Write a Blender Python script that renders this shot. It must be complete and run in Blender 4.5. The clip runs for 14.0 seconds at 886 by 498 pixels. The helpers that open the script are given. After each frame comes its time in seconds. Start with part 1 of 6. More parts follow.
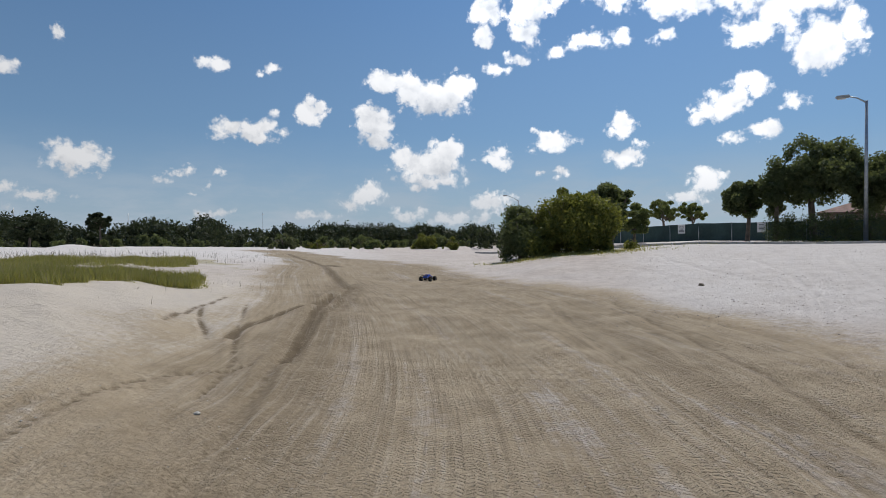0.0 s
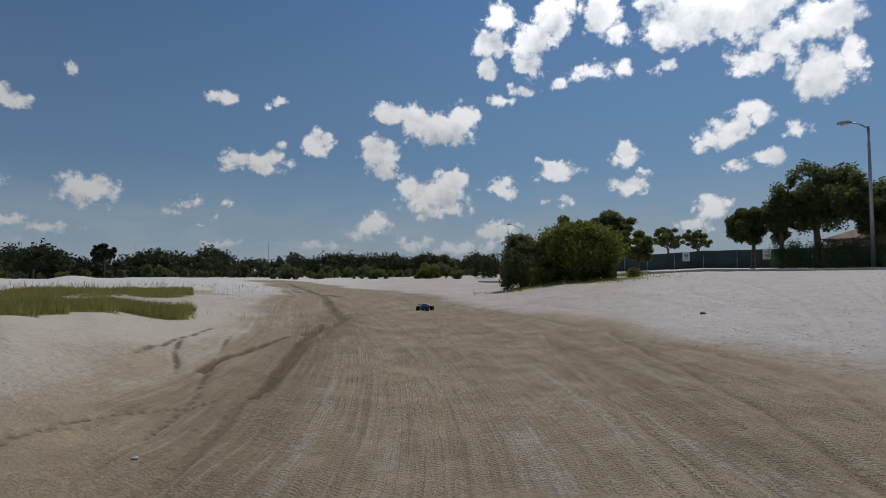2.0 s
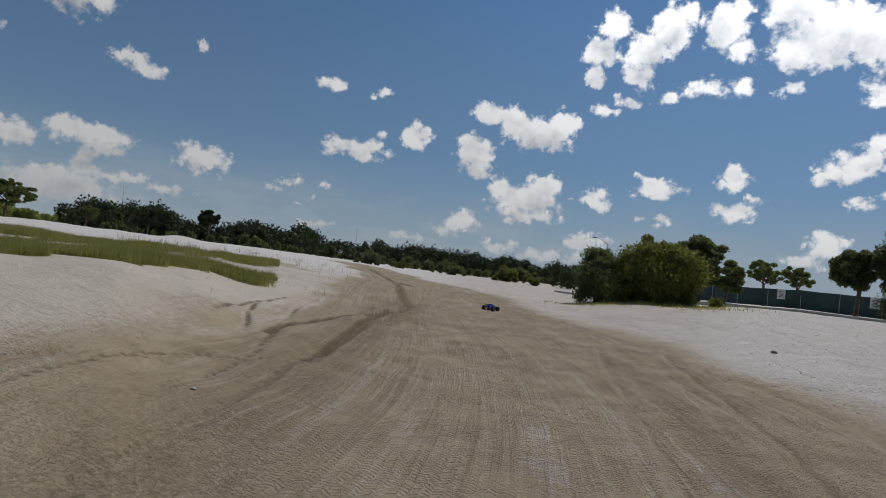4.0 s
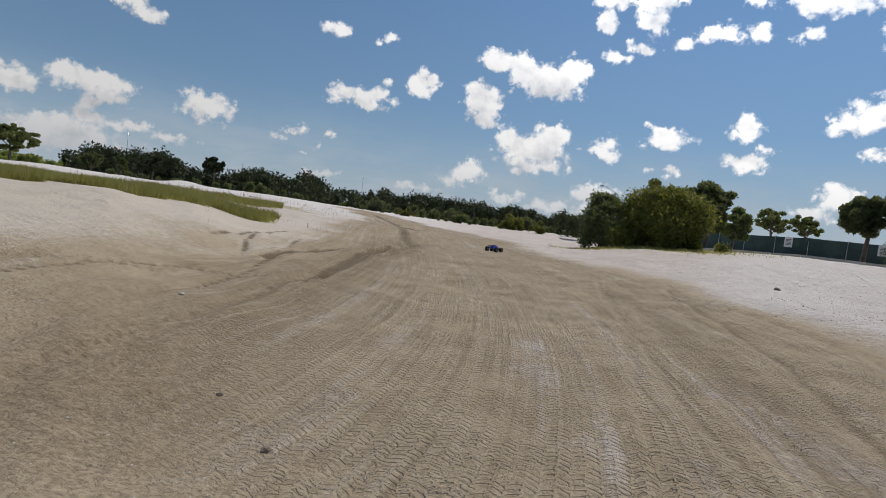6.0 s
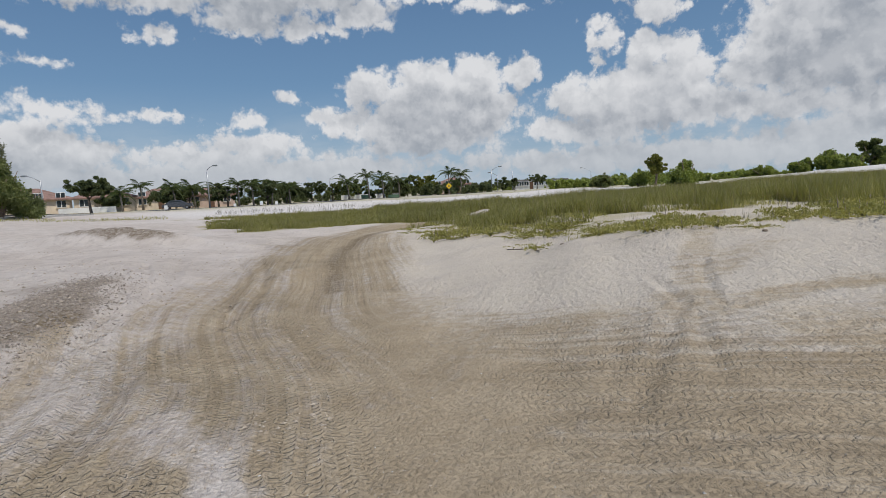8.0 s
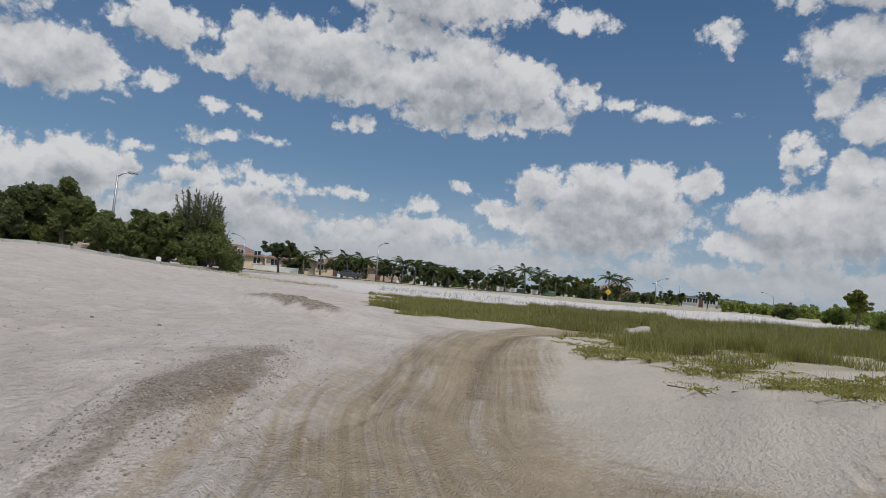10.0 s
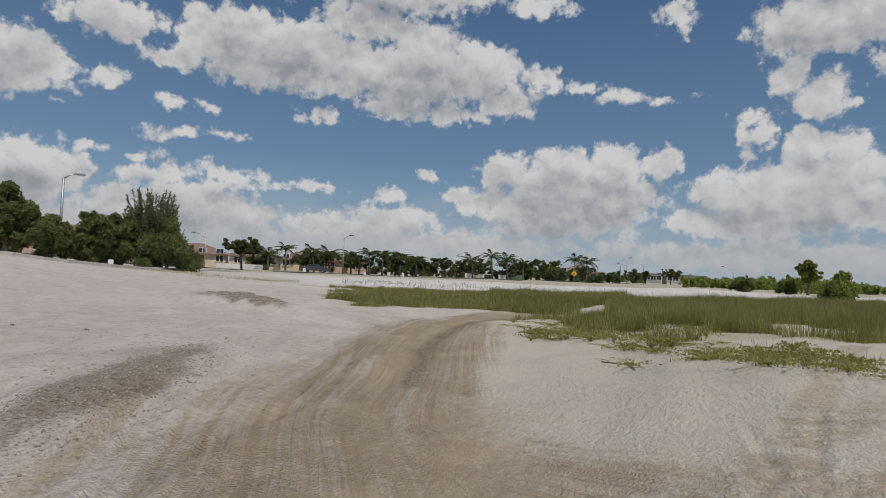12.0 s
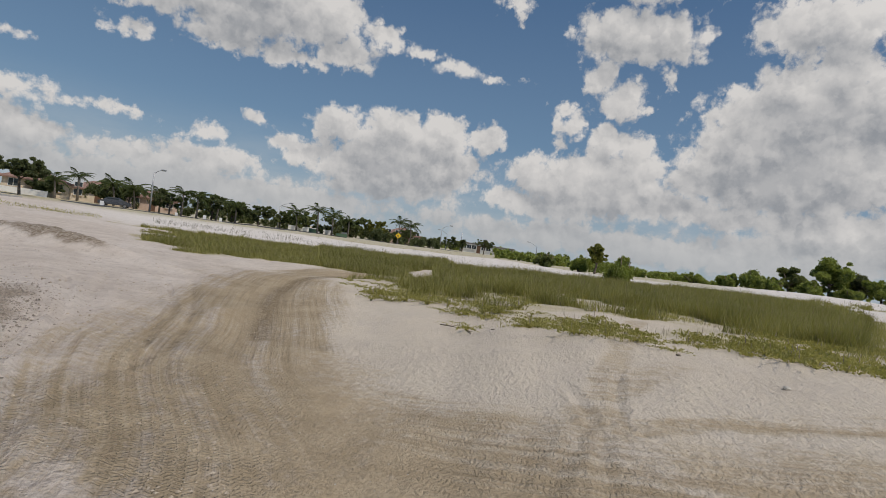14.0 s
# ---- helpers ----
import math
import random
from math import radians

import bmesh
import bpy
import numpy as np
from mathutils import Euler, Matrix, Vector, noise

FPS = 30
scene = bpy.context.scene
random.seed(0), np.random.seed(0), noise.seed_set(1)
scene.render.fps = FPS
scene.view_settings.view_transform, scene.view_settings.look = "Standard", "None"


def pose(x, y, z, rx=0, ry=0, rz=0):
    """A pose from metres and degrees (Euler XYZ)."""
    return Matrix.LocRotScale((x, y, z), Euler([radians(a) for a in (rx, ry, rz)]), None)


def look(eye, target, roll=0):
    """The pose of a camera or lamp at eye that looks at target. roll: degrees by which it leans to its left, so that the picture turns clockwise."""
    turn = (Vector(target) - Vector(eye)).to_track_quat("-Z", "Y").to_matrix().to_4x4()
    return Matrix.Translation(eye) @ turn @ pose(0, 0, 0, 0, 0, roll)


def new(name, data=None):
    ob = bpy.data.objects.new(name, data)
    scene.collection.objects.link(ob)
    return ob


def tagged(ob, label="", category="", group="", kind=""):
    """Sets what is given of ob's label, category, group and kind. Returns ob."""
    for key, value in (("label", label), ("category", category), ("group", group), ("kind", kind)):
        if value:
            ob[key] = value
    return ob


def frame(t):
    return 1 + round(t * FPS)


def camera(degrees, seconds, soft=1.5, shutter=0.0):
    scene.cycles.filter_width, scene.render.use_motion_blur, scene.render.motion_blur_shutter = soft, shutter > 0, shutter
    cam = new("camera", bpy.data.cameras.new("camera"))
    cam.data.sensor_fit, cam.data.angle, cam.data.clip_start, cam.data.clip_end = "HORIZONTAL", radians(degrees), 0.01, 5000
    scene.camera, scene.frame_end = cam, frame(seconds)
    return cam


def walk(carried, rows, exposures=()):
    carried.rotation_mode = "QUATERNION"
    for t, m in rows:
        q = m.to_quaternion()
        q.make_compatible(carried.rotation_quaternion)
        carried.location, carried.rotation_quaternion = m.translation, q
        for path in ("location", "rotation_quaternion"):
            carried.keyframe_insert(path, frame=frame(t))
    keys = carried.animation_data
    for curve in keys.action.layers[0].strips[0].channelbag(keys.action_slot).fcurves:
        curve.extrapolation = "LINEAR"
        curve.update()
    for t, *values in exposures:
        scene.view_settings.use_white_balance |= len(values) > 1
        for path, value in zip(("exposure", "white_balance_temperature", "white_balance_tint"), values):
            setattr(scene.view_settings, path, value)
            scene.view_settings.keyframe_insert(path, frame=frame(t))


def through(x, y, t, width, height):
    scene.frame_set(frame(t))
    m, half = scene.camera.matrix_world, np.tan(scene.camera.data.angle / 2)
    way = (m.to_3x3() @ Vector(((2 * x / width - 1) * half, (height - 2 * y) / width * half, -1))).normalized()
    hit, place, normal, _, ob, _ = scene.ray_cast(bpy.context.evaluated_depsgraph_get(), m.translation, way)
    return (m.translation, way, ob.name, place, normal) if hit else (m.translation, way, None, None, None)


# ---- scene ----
cam = camera(76.0, 14.0, soft=0.7)
PATH = [
    (0.0, pose(-0.10, 0.00, 1.60, 89.17, 0.29, -0.73)),
    (0.5, pose(-0.09, 0.13, 1.58, 90.80, -1.99, -1.62)),
    (1.0, pose(-0.12, 0.33, 1.57, 92.97, -2.30, -1.62)),
    (1.5, pose(0.00, 0.39, 1.56, 93.26, -1.78, -1.66)),
    (2.0, pose(0.24, 0.33, 1.58, 92.13, 0.62, -0.14)),
    (2.5, pose(0.35, 0.06, 1.55, 93.92, -1.02, 1.41)),
    (3.0, pose(0.44, -0.13, 1.58, 94.85, -4.24, 4.62)),
    (5.5, pose(0.89, 0.07, 1.29, 86.40, -6.95, 9.45)),
    (6.0, pose(0.82, 0.09, 1.17, 86.65, -7.04, 8.69)),
    (6.1, pose(0.82, 0.08, 1.16, 86.50, -7.10, 9.40)),
    (6.3, pose(0.84, -0.05, 1.19, 84.60, -6.90, 16.00)),
    (6.5, pose(0.88, -0.19, 1.23, 82.59, -6.00, 28.50)),
    (6.8, pose(0.71, -0.11, 1.17, 82.90, -0.60, 60.40)),
    (7.0, pose(0.76, -0.17, 1.17, 85.87, 6.23, 75.91)),
    (7.5, pose(0.85, -0.23, 1.28, 86.05, 6.06, 91.27)),
    (8.0, pose(0.77, -0.16, 1.43, 84.05, 2.78, 101.72)),
    (8.5, pose(0.74, -0.32, 1.57, 89.95, -3.21, 113.27)),
    (9.0, pose(0.81, -0.32, 1.67, 92.56, -5.17, 115.83)),
    (11.5, pose(0.41, 0.19, 1.69, 92.86, -4.37, 118.71)),
    (12.0, pose(0.40, 0.30, 1.70, 92.16, -2.37, 114.39)),
    (12.5, pose(0.56, 0.21, 1.70, 90.86, -5.16, 110.84)),
    (13.0, pose(0.74, 0.09, 1.72, 87.70, -6.13, 107.66)),
    (13.5, pose(0.99, 0.05, 1.75, 89.68, -7.97, 101.92)),
    (14.0, pose(0.91, -0.12, 1.75, 89.49, -7.94, 96.53)),
]
walk(cam, PATH, exposures=[(0, -0.2, 6500, 10), (1.0, -0.62, 6500, 10), (3.0, -0.78, 6500, 10), (4.2, -0.66, 6600, 10), (5.5, -0.35, 6750, 11), (6.5, -0.16, 6650, 10),
                           (7.5, -0.08, 6520, 10), (9.0, -0.2, 6500, 10), (12.0, -0.36, 6750, 10.5), (14, -0.28, 6950, 11)])

# ---- sun and sky ----
SUN_AZ, SUN_EL = 32.0, 60.0      # degrees clockwise from north (+y), degrees up
sun_way = Vector((math.sin(radians(SUN_AZ)) * math.cos(radians(SUN_EL)),
                  math.cos(radians(SUN_AZ)) * math.cos(radians(SUN_EL)), math.sin(radians(SUN_EL))))
sun_data = bpy.data.lights.new("sun", "SUN")
sun_data.energy, sun_data.angle, sun_data.color = 3.8, radians(0.53), (1.0, 0.945, 0.855)
sun = new("sun", sun_data)
sun.matrix_world = look(sun_way * 60, (0, 0, 0))


class Nodes:
    """Short hand for building a node tree."""

    def __init__(self, tree):
        self.tree = tree
        tree.nodes.clear()

    def add(self, kind):
        return self.tree.nodes.new(kind)

    def put(self, value, socket):
        if isinstance(value, bpy.types.NodeSocket):
            self.tree.links.new(value, socket)
        else:
            socket.default_value = value

    def math(self, op, a, b=0.0, c=0.0, clamp=False):
        n = self.add("ShaderNodeMath")
        n.operation, n.use_clamp = op, clamp
        for value, socket in zip((a, b, c), n.inputs):
            self.put(value, socket)
        return n.outputs[0]

    def vec(self, op, a, b=(0, 0, 0), c=(0, 0, 0)):
        n = self.add("ShaderNodeVectorMath")
        n.operation = op
        for value, socket in zip((a, b, c), n.inputs):
            self.put(value, socket)
        return n.outputs["Value"] if op in ("LENGTH", "DOT_PRODUCT") else n.outputs[0]

    def noise(self, vector, scale, detail=4.0, rough=0.55, out=0):
        n = self.add("ShaderNodeTexNoise")
        self.put(vector, n.inputs["Vector"])
        n.inputs["Scale"].default_value, n.inputs["Detail"].default_value = scale, detail
        n.inputs["Roughness"].default_value = rough
        return n.outputs[out]

    def ramp(self, value, lo, hi, to_lo=0.0, to_hi=1.0, smooth=True):
        n = self.add("ShaderNodeMapRange")
        n.interpolation_type = "SMOOTHSTEP" if smooth else "LINEAR"
        for v, s in zip((value, lo, hi, to_lo, to_hi), n.inputs):
            self.put(v, s)
        return n.outputs[0]

    def mix(self, fac, a, b, how="MIX"):
        n = self.add("ShaderNodeMix")
        n.data_type, n.blend_type = "RGBA", how
        self.put(fac, n.inputs[0])
        self.put((*a, 1) if isinstance(a, tuple) else a, n.inputs[6])
        self.put((*b, 1) if isinstance(b, tuple) else b, n.inputs[7])
        return n.outputs[2]

    def bump(self, height, strength, distance, normal=None):
        n = self.add("ShaderNodeBump")
        n.inputs["Strength"].default_value, n.inputs["Distance"].default_value = strength, distance
        self.put(height, n.inputs["Height"])
        if normal is not None:
            self.put(normal, n.inputs["Normal"])
        return n.outputs[0]


# clouds: bearing (degrees left of north), height, half width, half height
CUMULUS_NORTH = [
    (-27.3, 12.4, 2.1, 1.1), (-25.9, 11.6, 2.2, 1), (-29.1, 13.8, 1.6, 1.1), (-32.6, 12, 1.3, 0.9), (-30.5, 9.6, 1.3, 0.9), (-27.9, 9, 0.7, 0.5), (-18.1, 10.9, 1.3, 0.9), (-17.9, 11.6, 0.6, 0.8), (-18.6, 7.9, 1.9, 0.9),
    (-19.8, 8.9, 0.7, 0.6), (-11.8, 9.6, 2.3, 1), (-11.2, 10.2, 1.4, 0.9), (-5.7, 8.1, 1.9, 0.7), (-5.9, 8.9, 0.8, 0.7), (6.5, 11.8, 2.4, 1.9), (5.3, 15.2, 1.7, 1.1), (-0.1, 14.1, 3.5, 1.9), (-2.1, 14.7, 1.8, 1.8),
    (2.2, 15, 2.3, 1.3), (6.4, 10, 2.3, 0.9), (0.9, 7.5, 3.5, 1.7), (-1.1, 8.7, 1.5, 1.3), (3.6, 8.2, 1.3, 1.1), (0.6, 6, 3.1, 0.8), (6.9, 4.7, 1.8, 1.1)]
CUMULUS_NORTH_LOW = [
    (2.8, 2.8, 1.8, 0.5), (-5.7, 3.7, 2.4, 0.9), (8.3, 3.7, 1.4, 0.6), (-2.3, 2.2, 3.1, 0.7), (17, 10.6, 3.4, 1), (19.9, 10.7, 1.9, 0.9), (12.2, 12.5, 1.4, 1.2), (17.5, 9.7, 2.3, 0.6), (15.2, 11.9, 0.8, 0.4),
    (21, 16.4, 1.6, 0.7), (33.4, 17.2, 0.6, 0.6), (17.1, 15.5, 0.5, 0.4), (32.6, 6.9, 1.9, 0.8), (32.4, 7.9, 0.9, 0.7), (31.2, 6.1, 1.3, 0.3), (25, 5.7, 1, 0.4), (21.6, 5.2, 0.6, 0.4), (22.6, 4.5, 0.4, 0.3),
    (20, 3.8, 0.5, 0.2), (21.4, 2.5, 1.8, 0.4), (12.1, 2.5, 1.7, 0.5), (-25.8, 5.4, 1.8, 1), (-24, 4.1, 2.2, 0.5), (-10.3, 6.6, 0.4, 0.3), (-12.3, 6.8, 0.6, 0.4)]
CUMULUS_SUNWARD = [
    (-6.4, 24, 1.7, 1.5), (-5.2, 21.7, 1.8, 1.8), (-4.6, 19.6, 1, 1.1), (-11.7, 24.2, 2.2, 2.2), (-9.8, 21.9, 2.1, 1.9), (-9.2, 19.9, 1.6, 1.2), (-11.8, 17.9, 1.1, 0.7), (-8.1, 17.5, 1.3, 0.7), (-6.1, 16.6, 1.4, 0.6),
    (-16.4, 23.9, 1.9, 2.5), (-17.7, 21.8, 1.2, 1), (-15.3, 18.8, 2.2, 0.9), (-18.2, 18.8, 1.1, 0.6), (-21.7, 18.4, 1.1, 0.6), (-22.8, 21.6, 3.3, 1.8), (-27.7, 21.7, 4.5, 2.1), (-22.3, 24.4, 3, 1.2), (-25.6, 20.3, 2.2, 0.8),
    (-30.6, 22.7, 2.7, 1.8), (-29.2, 17.7, 2.5, 1), (-32.1, 19.2, 3.3, 1.4), (-34.9, 20.4, 2.9, 1.7), (-34.6, 15.9, 2.8, 2.1), (-36.4, 17.6, 1.2, 1.6), (-36.9, 22.1, 2, 1.4)]
CUMULUS_WEST = [
    (46.4, 6.4, 1.9, 1.2), (40.3, 7.8, 2.3, 1.2), (40.5, 6.8, 1.8, 0.9), (39.1, 6.1, 0.7, 0.4), (32.2, 7.5, 2.3, 1), (32.5, 8.2, 1.2, 0.8), (24, 6.5, 1, 0.4), (20.7, 6.1, 0.6, 0.4), (37, 14, 1.5, 0.7),
    (15.8, 16.4, 0.7, 0.5), (46.4, 3.8, 1.2, 0.4), (44.6, 3.8, 1.7, 0.5), (41.5, 4.5, 1.3, 0.8), (37.5, 4.5, 1.9, 0.5), (34.7, 4, 2, 0.5), (42.4, 7.7, 2.1, 1.1), (41.3, 5.7, 0.7, 0.8), (48.3, 6.3, 1.8, 0.9),
    (50.1, 6.2, 2.3, 0.9), (43.4, 3.3, 1.9, 1.1), (46.6, 2.8, 1.8, 0.5), (39.4, 3.8, 1.2, 0.4)]
TOWERS_WEST = [
    (69.4, 15.4, 3.3, 2.3), (70.8, 13, 2.5, 1.9), (66.4, 12.4, 4.7, 3.1), (62.8, 10.3, 3, 2.5), (68.3, 9.5, 5.4, 1.9), (74, 9.1, 3.1, 1.7), (79.2, 11.6, 2, 1.5), (80.1, 10.1, 2, 1.5), (62.2, 15.9, 10.5, 2.3),
    (54.3, 13.7, 5.4, 2.2), (57, 10.5, 3.2, 2.1), (57.4, 5.7, 4.5, 2), (84.3, 7.2, 2, 1.5), (87.6, 7.5, 2.8, 1.9), (82.8, 6, 3, 1.5), (86.3, 4.9, 5.3, 1.5), (76.6, 6.5, 4.3, 1.6), (71.5, 5.9, 6.8, 1.5),
    (63.2, 5.4, 6.3, 1.9), (85.1, 13.4, 1.3, 1.9), (86.3, 11.4, 0.8, 0.9), (80.6, 15.6, 2.1, 1.9), (78.9, 15, 1, 0.8), (66.2, 3.6, 7.3, 1.2), (55.6, 2.8, 3.6, 1)]
CUMULUS_SOUTH_WEST = [
    (108.2, 10.1, 3.3, 2), (102.6, 10.2, 4.6, 2.3), (98, 10.5, 3.2, 2.4), (93.6, 11.2, 1.8, 1.7), (116, 9.1, 1.5, 0.7), (113.5, 7.6, 1.5, 1), (110.9, 6.8, 2.6, 1.7), (102.5, 7, 7.7, 2.3), (102.4, 4.6, 8.8, 1.3),
    (120.1, 7.1, 1.5, 0.9), (122.2, 5.2, 3, 1.1), (118.3, 4.8, 3.8, 1.5), (125, 3.9, 3.1, 0.9), (127.4, 2.6, 3.6, 0.8), (112.4, 2.6, 14.8, 1), (89.4, 8.6, 1.6, 1.7), (86.8, 7.5, 1.9, 1.8), (85.7, 6, 2.5, 1.7),
    (81.8, 12.2, 1.8, 1.7), (82, 9.8, 1.9, 2.1), (79, 9.4, 3, 2.4), (83, 6.4, 3.4, 1.7), (90.8, 5.3, 2.7, 1.5), (92.5, 23.6, 2.3, 1.1), (92.2, 22.7, 0.9, 0.7)]
ALTOCUMULUS = [
    (135.5, 20.8, 5.5, 2.7), (139.7, 17.9, 2.3, 1.1), (128.1, 21.8, 3.3, 1.3), (133.7, 17.6, 3.7, 1.7), (125.7, 18.5, 5.3, 2.4), (118.9, 18.5, 5, 2.8), (123.1, 23.4, 6.5, 1.8), (117, 21.7, 4.6, 2.5), (110.9, 19.9, 4, 2.8),
    (108.4, 16.8, 3.5, 1.6), (114.1, 15.6, 4.1, 1.1), (119.9, 15.8, 4.5, 1.1), (127.2, 14.5, 2.4, 0.8), (105.1, 18.9, 3, 1.2), (100.7, 18.3, 2, 0.7), (97.4, 17.2, 2.9, 0.7), (94, 16.5, 1.9, 0.3), (105.9, 25.5, 4.5, 1.1),
    (145.8, 20.2, 4.4, 1.8), (142.1, 17.9, 1.6, 0.8), (146, 15.5, 1.7, 1.2), (140.7, 14.1, 1.3, 0.7), (137.5, 14.1, 1.3, 0.7), (151.2, 16.4, 2.9, 2.1), (149.4, 12.6, 0.9, 0.3)]
CUMULUS_SOUTH = [
    (146.8, 9.5, 2, 0.5), (140.8, 11.3, 2.6, 0.7), (136.4, 11.7, 1.8, 0.5), (142.9, 9.3, 1.7, 0.5), (149.9, 7.3, 3, 1.5), (151.8, 8.4, 1.8, 1.1), (141, 7.5, 4.6, 1.2), (135.8, 8, 3.7, 1.1), (130.6, 7.7, 3.8, 0.6),
    (126.9, 7.7, 1.9, 0.3), (139, 5.1, 5.2, 2), (134.1, 4.8, 3.8, 1.8), (144.9, 5, 2.5, 1.7), (134.5, 2.6, 4, 1.7), (83.1, 17.4, 1.6, 1.8), (82.3, 15, 1.1, 1), (86.1, 14.6, 1.5, 0.7), (86.9, 12.8, 0.8, 1),
    (81.2, 22, 5.6, 2), (76.9, 17.4, 0.7, 1.3), (152.7, 12.2, 0.5, 0.7)]
CUMULUS_ROUND = [
    (153.9, 15.2, 6, 2.8), (160, 6, 9, 3), (150, 3, 16, 1.6), (160, 21, 7, 3.4), (165, 10, 6, 3.6), (-50, 10, 5, 2.5), (-60, 9, 7, 3.5), (-85, 15, 8, 3.5), (-120, 8, 9, 4),
    (-150, 14, 9, 4), (-175, 20, 8, 4), (-65, 24, 7, 3), (-100, 5, 20, 2.5), (-45, 22, 7, 3.2), (-40, 27, 8, 2.5), (120, 27, 12, 3), (80, 27, 9, 3)]
CLOUD_BODIES = [(65, 21.8, 6, 2.8), (66.9, 17.5, 2.7, 1.9), (63, 18.2, 2.9, 2.8), (-26.4, 22.7, 5.4, 2), (-15.9, 24.1, 1.3, 1.6), (-21.3, 25, 2.9, 1.8), (43.3, 18.9, 2.9, 2.4), (38.7, 15.1, 1.5, 0.6), (101.9, 6.8, 9.1, 3.2), (82.2, 7.7, 7.8, 3.4), (123.3, 3.8, 8.4, 1.6), (139, 4.4, 7.9, 2.9), (79.9, 21.1, 6.4, 2.6), (150.6, 6.9, 4.6, 2.8), (130.2, 19.7, 10.9, 3.3), (116.6, 19.3, 10.3, 3.1), (66, 10.4, 10.7, 4.2), (83.8, 7.2, 7.3, 2.7), (61.8, 14.9, 12.1, 3.5), (100.8, 8.2, 8.1, 3.4), (58.5, 5.1, 6.9, 2.2), (78, 2.2, 30, 1.7), (122, 2.2, 24, 1.6), (45, 2.6, 8, 1.1), (62, 3.4, 10, 1.6)]
CLOUDS = CLOUD_BODIES + CUMULUS_NORTH + CUMULUS_NORTH_LOW + CUMULUS_SUNWARD + CUMULUS_WEST + TOWERS_WEST + CUMULUS_SOUTH_WEST + ALTOCUMULUS + CUMULUS_SOUTH + CUMULUS_ROUND

world = bpy.data.worlds.new("world")
scene.world = world
world.use_nodes = True
w = Nodes(world.node_tree)
heading = w.add("ShaderNodeTexCoord").outputs["Generated"]
split = w.add("ShaderNodeSeparateXYZ")
w.put(heading, split.inputs[0])
bearing = w.math("MULTIPLY", w.math("ARCTAN2", w.math("MULTIPLY", split.outputs[0], -1.0), split.outputs[1]), 57.2958)
height = w.math("MULTIPLY", w.math("ARCSINE", split.outputs[2]), 57.2958)
both = w.add("ShaderNodeCombineXYZ")
w.put(bearing, both.inputs[0]), w.put(height, both.inputs[1])
billow = w.vec("SUBTRACT", w.noise(heading, 9.0, 3.0, 0.5, 1), (.5, .5, .5))
puff = w.vec("SUBTRACT", w.noise(heading, 30.0, 5.0, 0.6, 1), (.5, .5, .5))
place = w.vec("ADD", both.outputs[0], w.vec("MULTIPLY", billow, (2.0, 1.6, 0)))
place = w.vec("ADD", place, w.vec("MULTIPLY", puff, (2.6, 2.2, 0)))


def nearest_cloud(at, clouds):
    """How many degrees outside the nearest cloud a direction lies (negative: inside)."""
    field = None
    for a, e, ra, re in clouds:
        m = min(ra, re) ** 0.7
        d = w.vec("LENGTH", w.vec("MULTIPLY_ADD", at, (m / ra, m / re, 0), (-a * m / ra, -e * m / re, 0)))
        d = w.math("SUBTRACT", d, m)
        field = d if field is None else w.math("SMOOTH_MIN", field, d, 0.6)
    return field


def knob(at):
    """Rounded heads of cloud, small ones upon larger."""
    n = w.add("ShaderNodeTexVoronoi")
    w.put(at, n.inputs["Vector"])
    n.inputs["Scale"].default_value, n.inputs["Detail"].default_value, n.inputs["Roughness"].default_value = 34.0, 2.5, 0.55
    return n.outputs["Distance"]


curl = w.vec("MULTIPLY", w.vec("SUBTRACT", w.noise(heading, 60.0, 3.0, 0.6, 1), (.5, .5, .5)), (.02, .02, .02))
heads = knob(w.vec("ADD", heading, curl))
heads_up = knob(w.vec("ADD", w.vec("ADD", heading, curl), tuple(sun_way * 0.012)))
wisp = w.noise(heading, 70.0, 6.0, 0.66)
near = nearest_cloud(place, CLOUDS)
edge = w.math("ADD", near, w.math("MULTIPLY_ADD", wisp, 0.9, -0.52))
edge = w.math("ADD", edge, w.math("MULTIPLY_ADD", heads, 0.85, -0.60))
cover = w.ramp(edge, 0.30, -0.34)
# thin veil of distant cloud and haze low over the horizon
veil = w.math("MULTIPLY", w.ramp(height, 11.0, 0.0), w.ramp(w.noise(w.vec("MULTIPLY", heading, (1, 1, 3.5)), 7.0, 5.0, 0.6), 0.36, 0.66, 0.55, 1.0))
above = nearest_cloud(w.vec("ADD", place, (-0.5, 2.1, 0)), [c for c in CLOUDS if c[2] > 0.9])
lump = w.noise(heading, 13.0, 4.0, 0.52)
lump_up = w.noise(w.vec("ADD", heading, tuple(sun_way * 0.022)), 13.0, 4.0, 0.52)
depth = w.math("ADD", w.math("MULTIPLY", above, -1.0), w.math("MULTIPLY_ADD", lump, 1.5, -0.75))
shaded = w.ramp(depth, -0.9, 2.0, 0.0, 0.85)
shaded = w.math("ADD", shaded, w.ramp(w.math("SUBTRACT", lump_up, lump), -0.15, 0.15, -0.26, 0.22))
shaded = w.math("ADD", shaded, w.ramp(w.math("SUBTRACT", heads, heads_up), -0.4, 0.4, -0.12, 0.12))
grey = w.math("MULTIPLY", w.ramp(w.noise(heading, 7.0, 4.0, 0.5), 0.40, 0.62), w.ramp(near, 0.2, -1.6))
shaded = w.math("ADD", shaded, w.math("MULTIPLY", grey, 0.22), clamp=True)
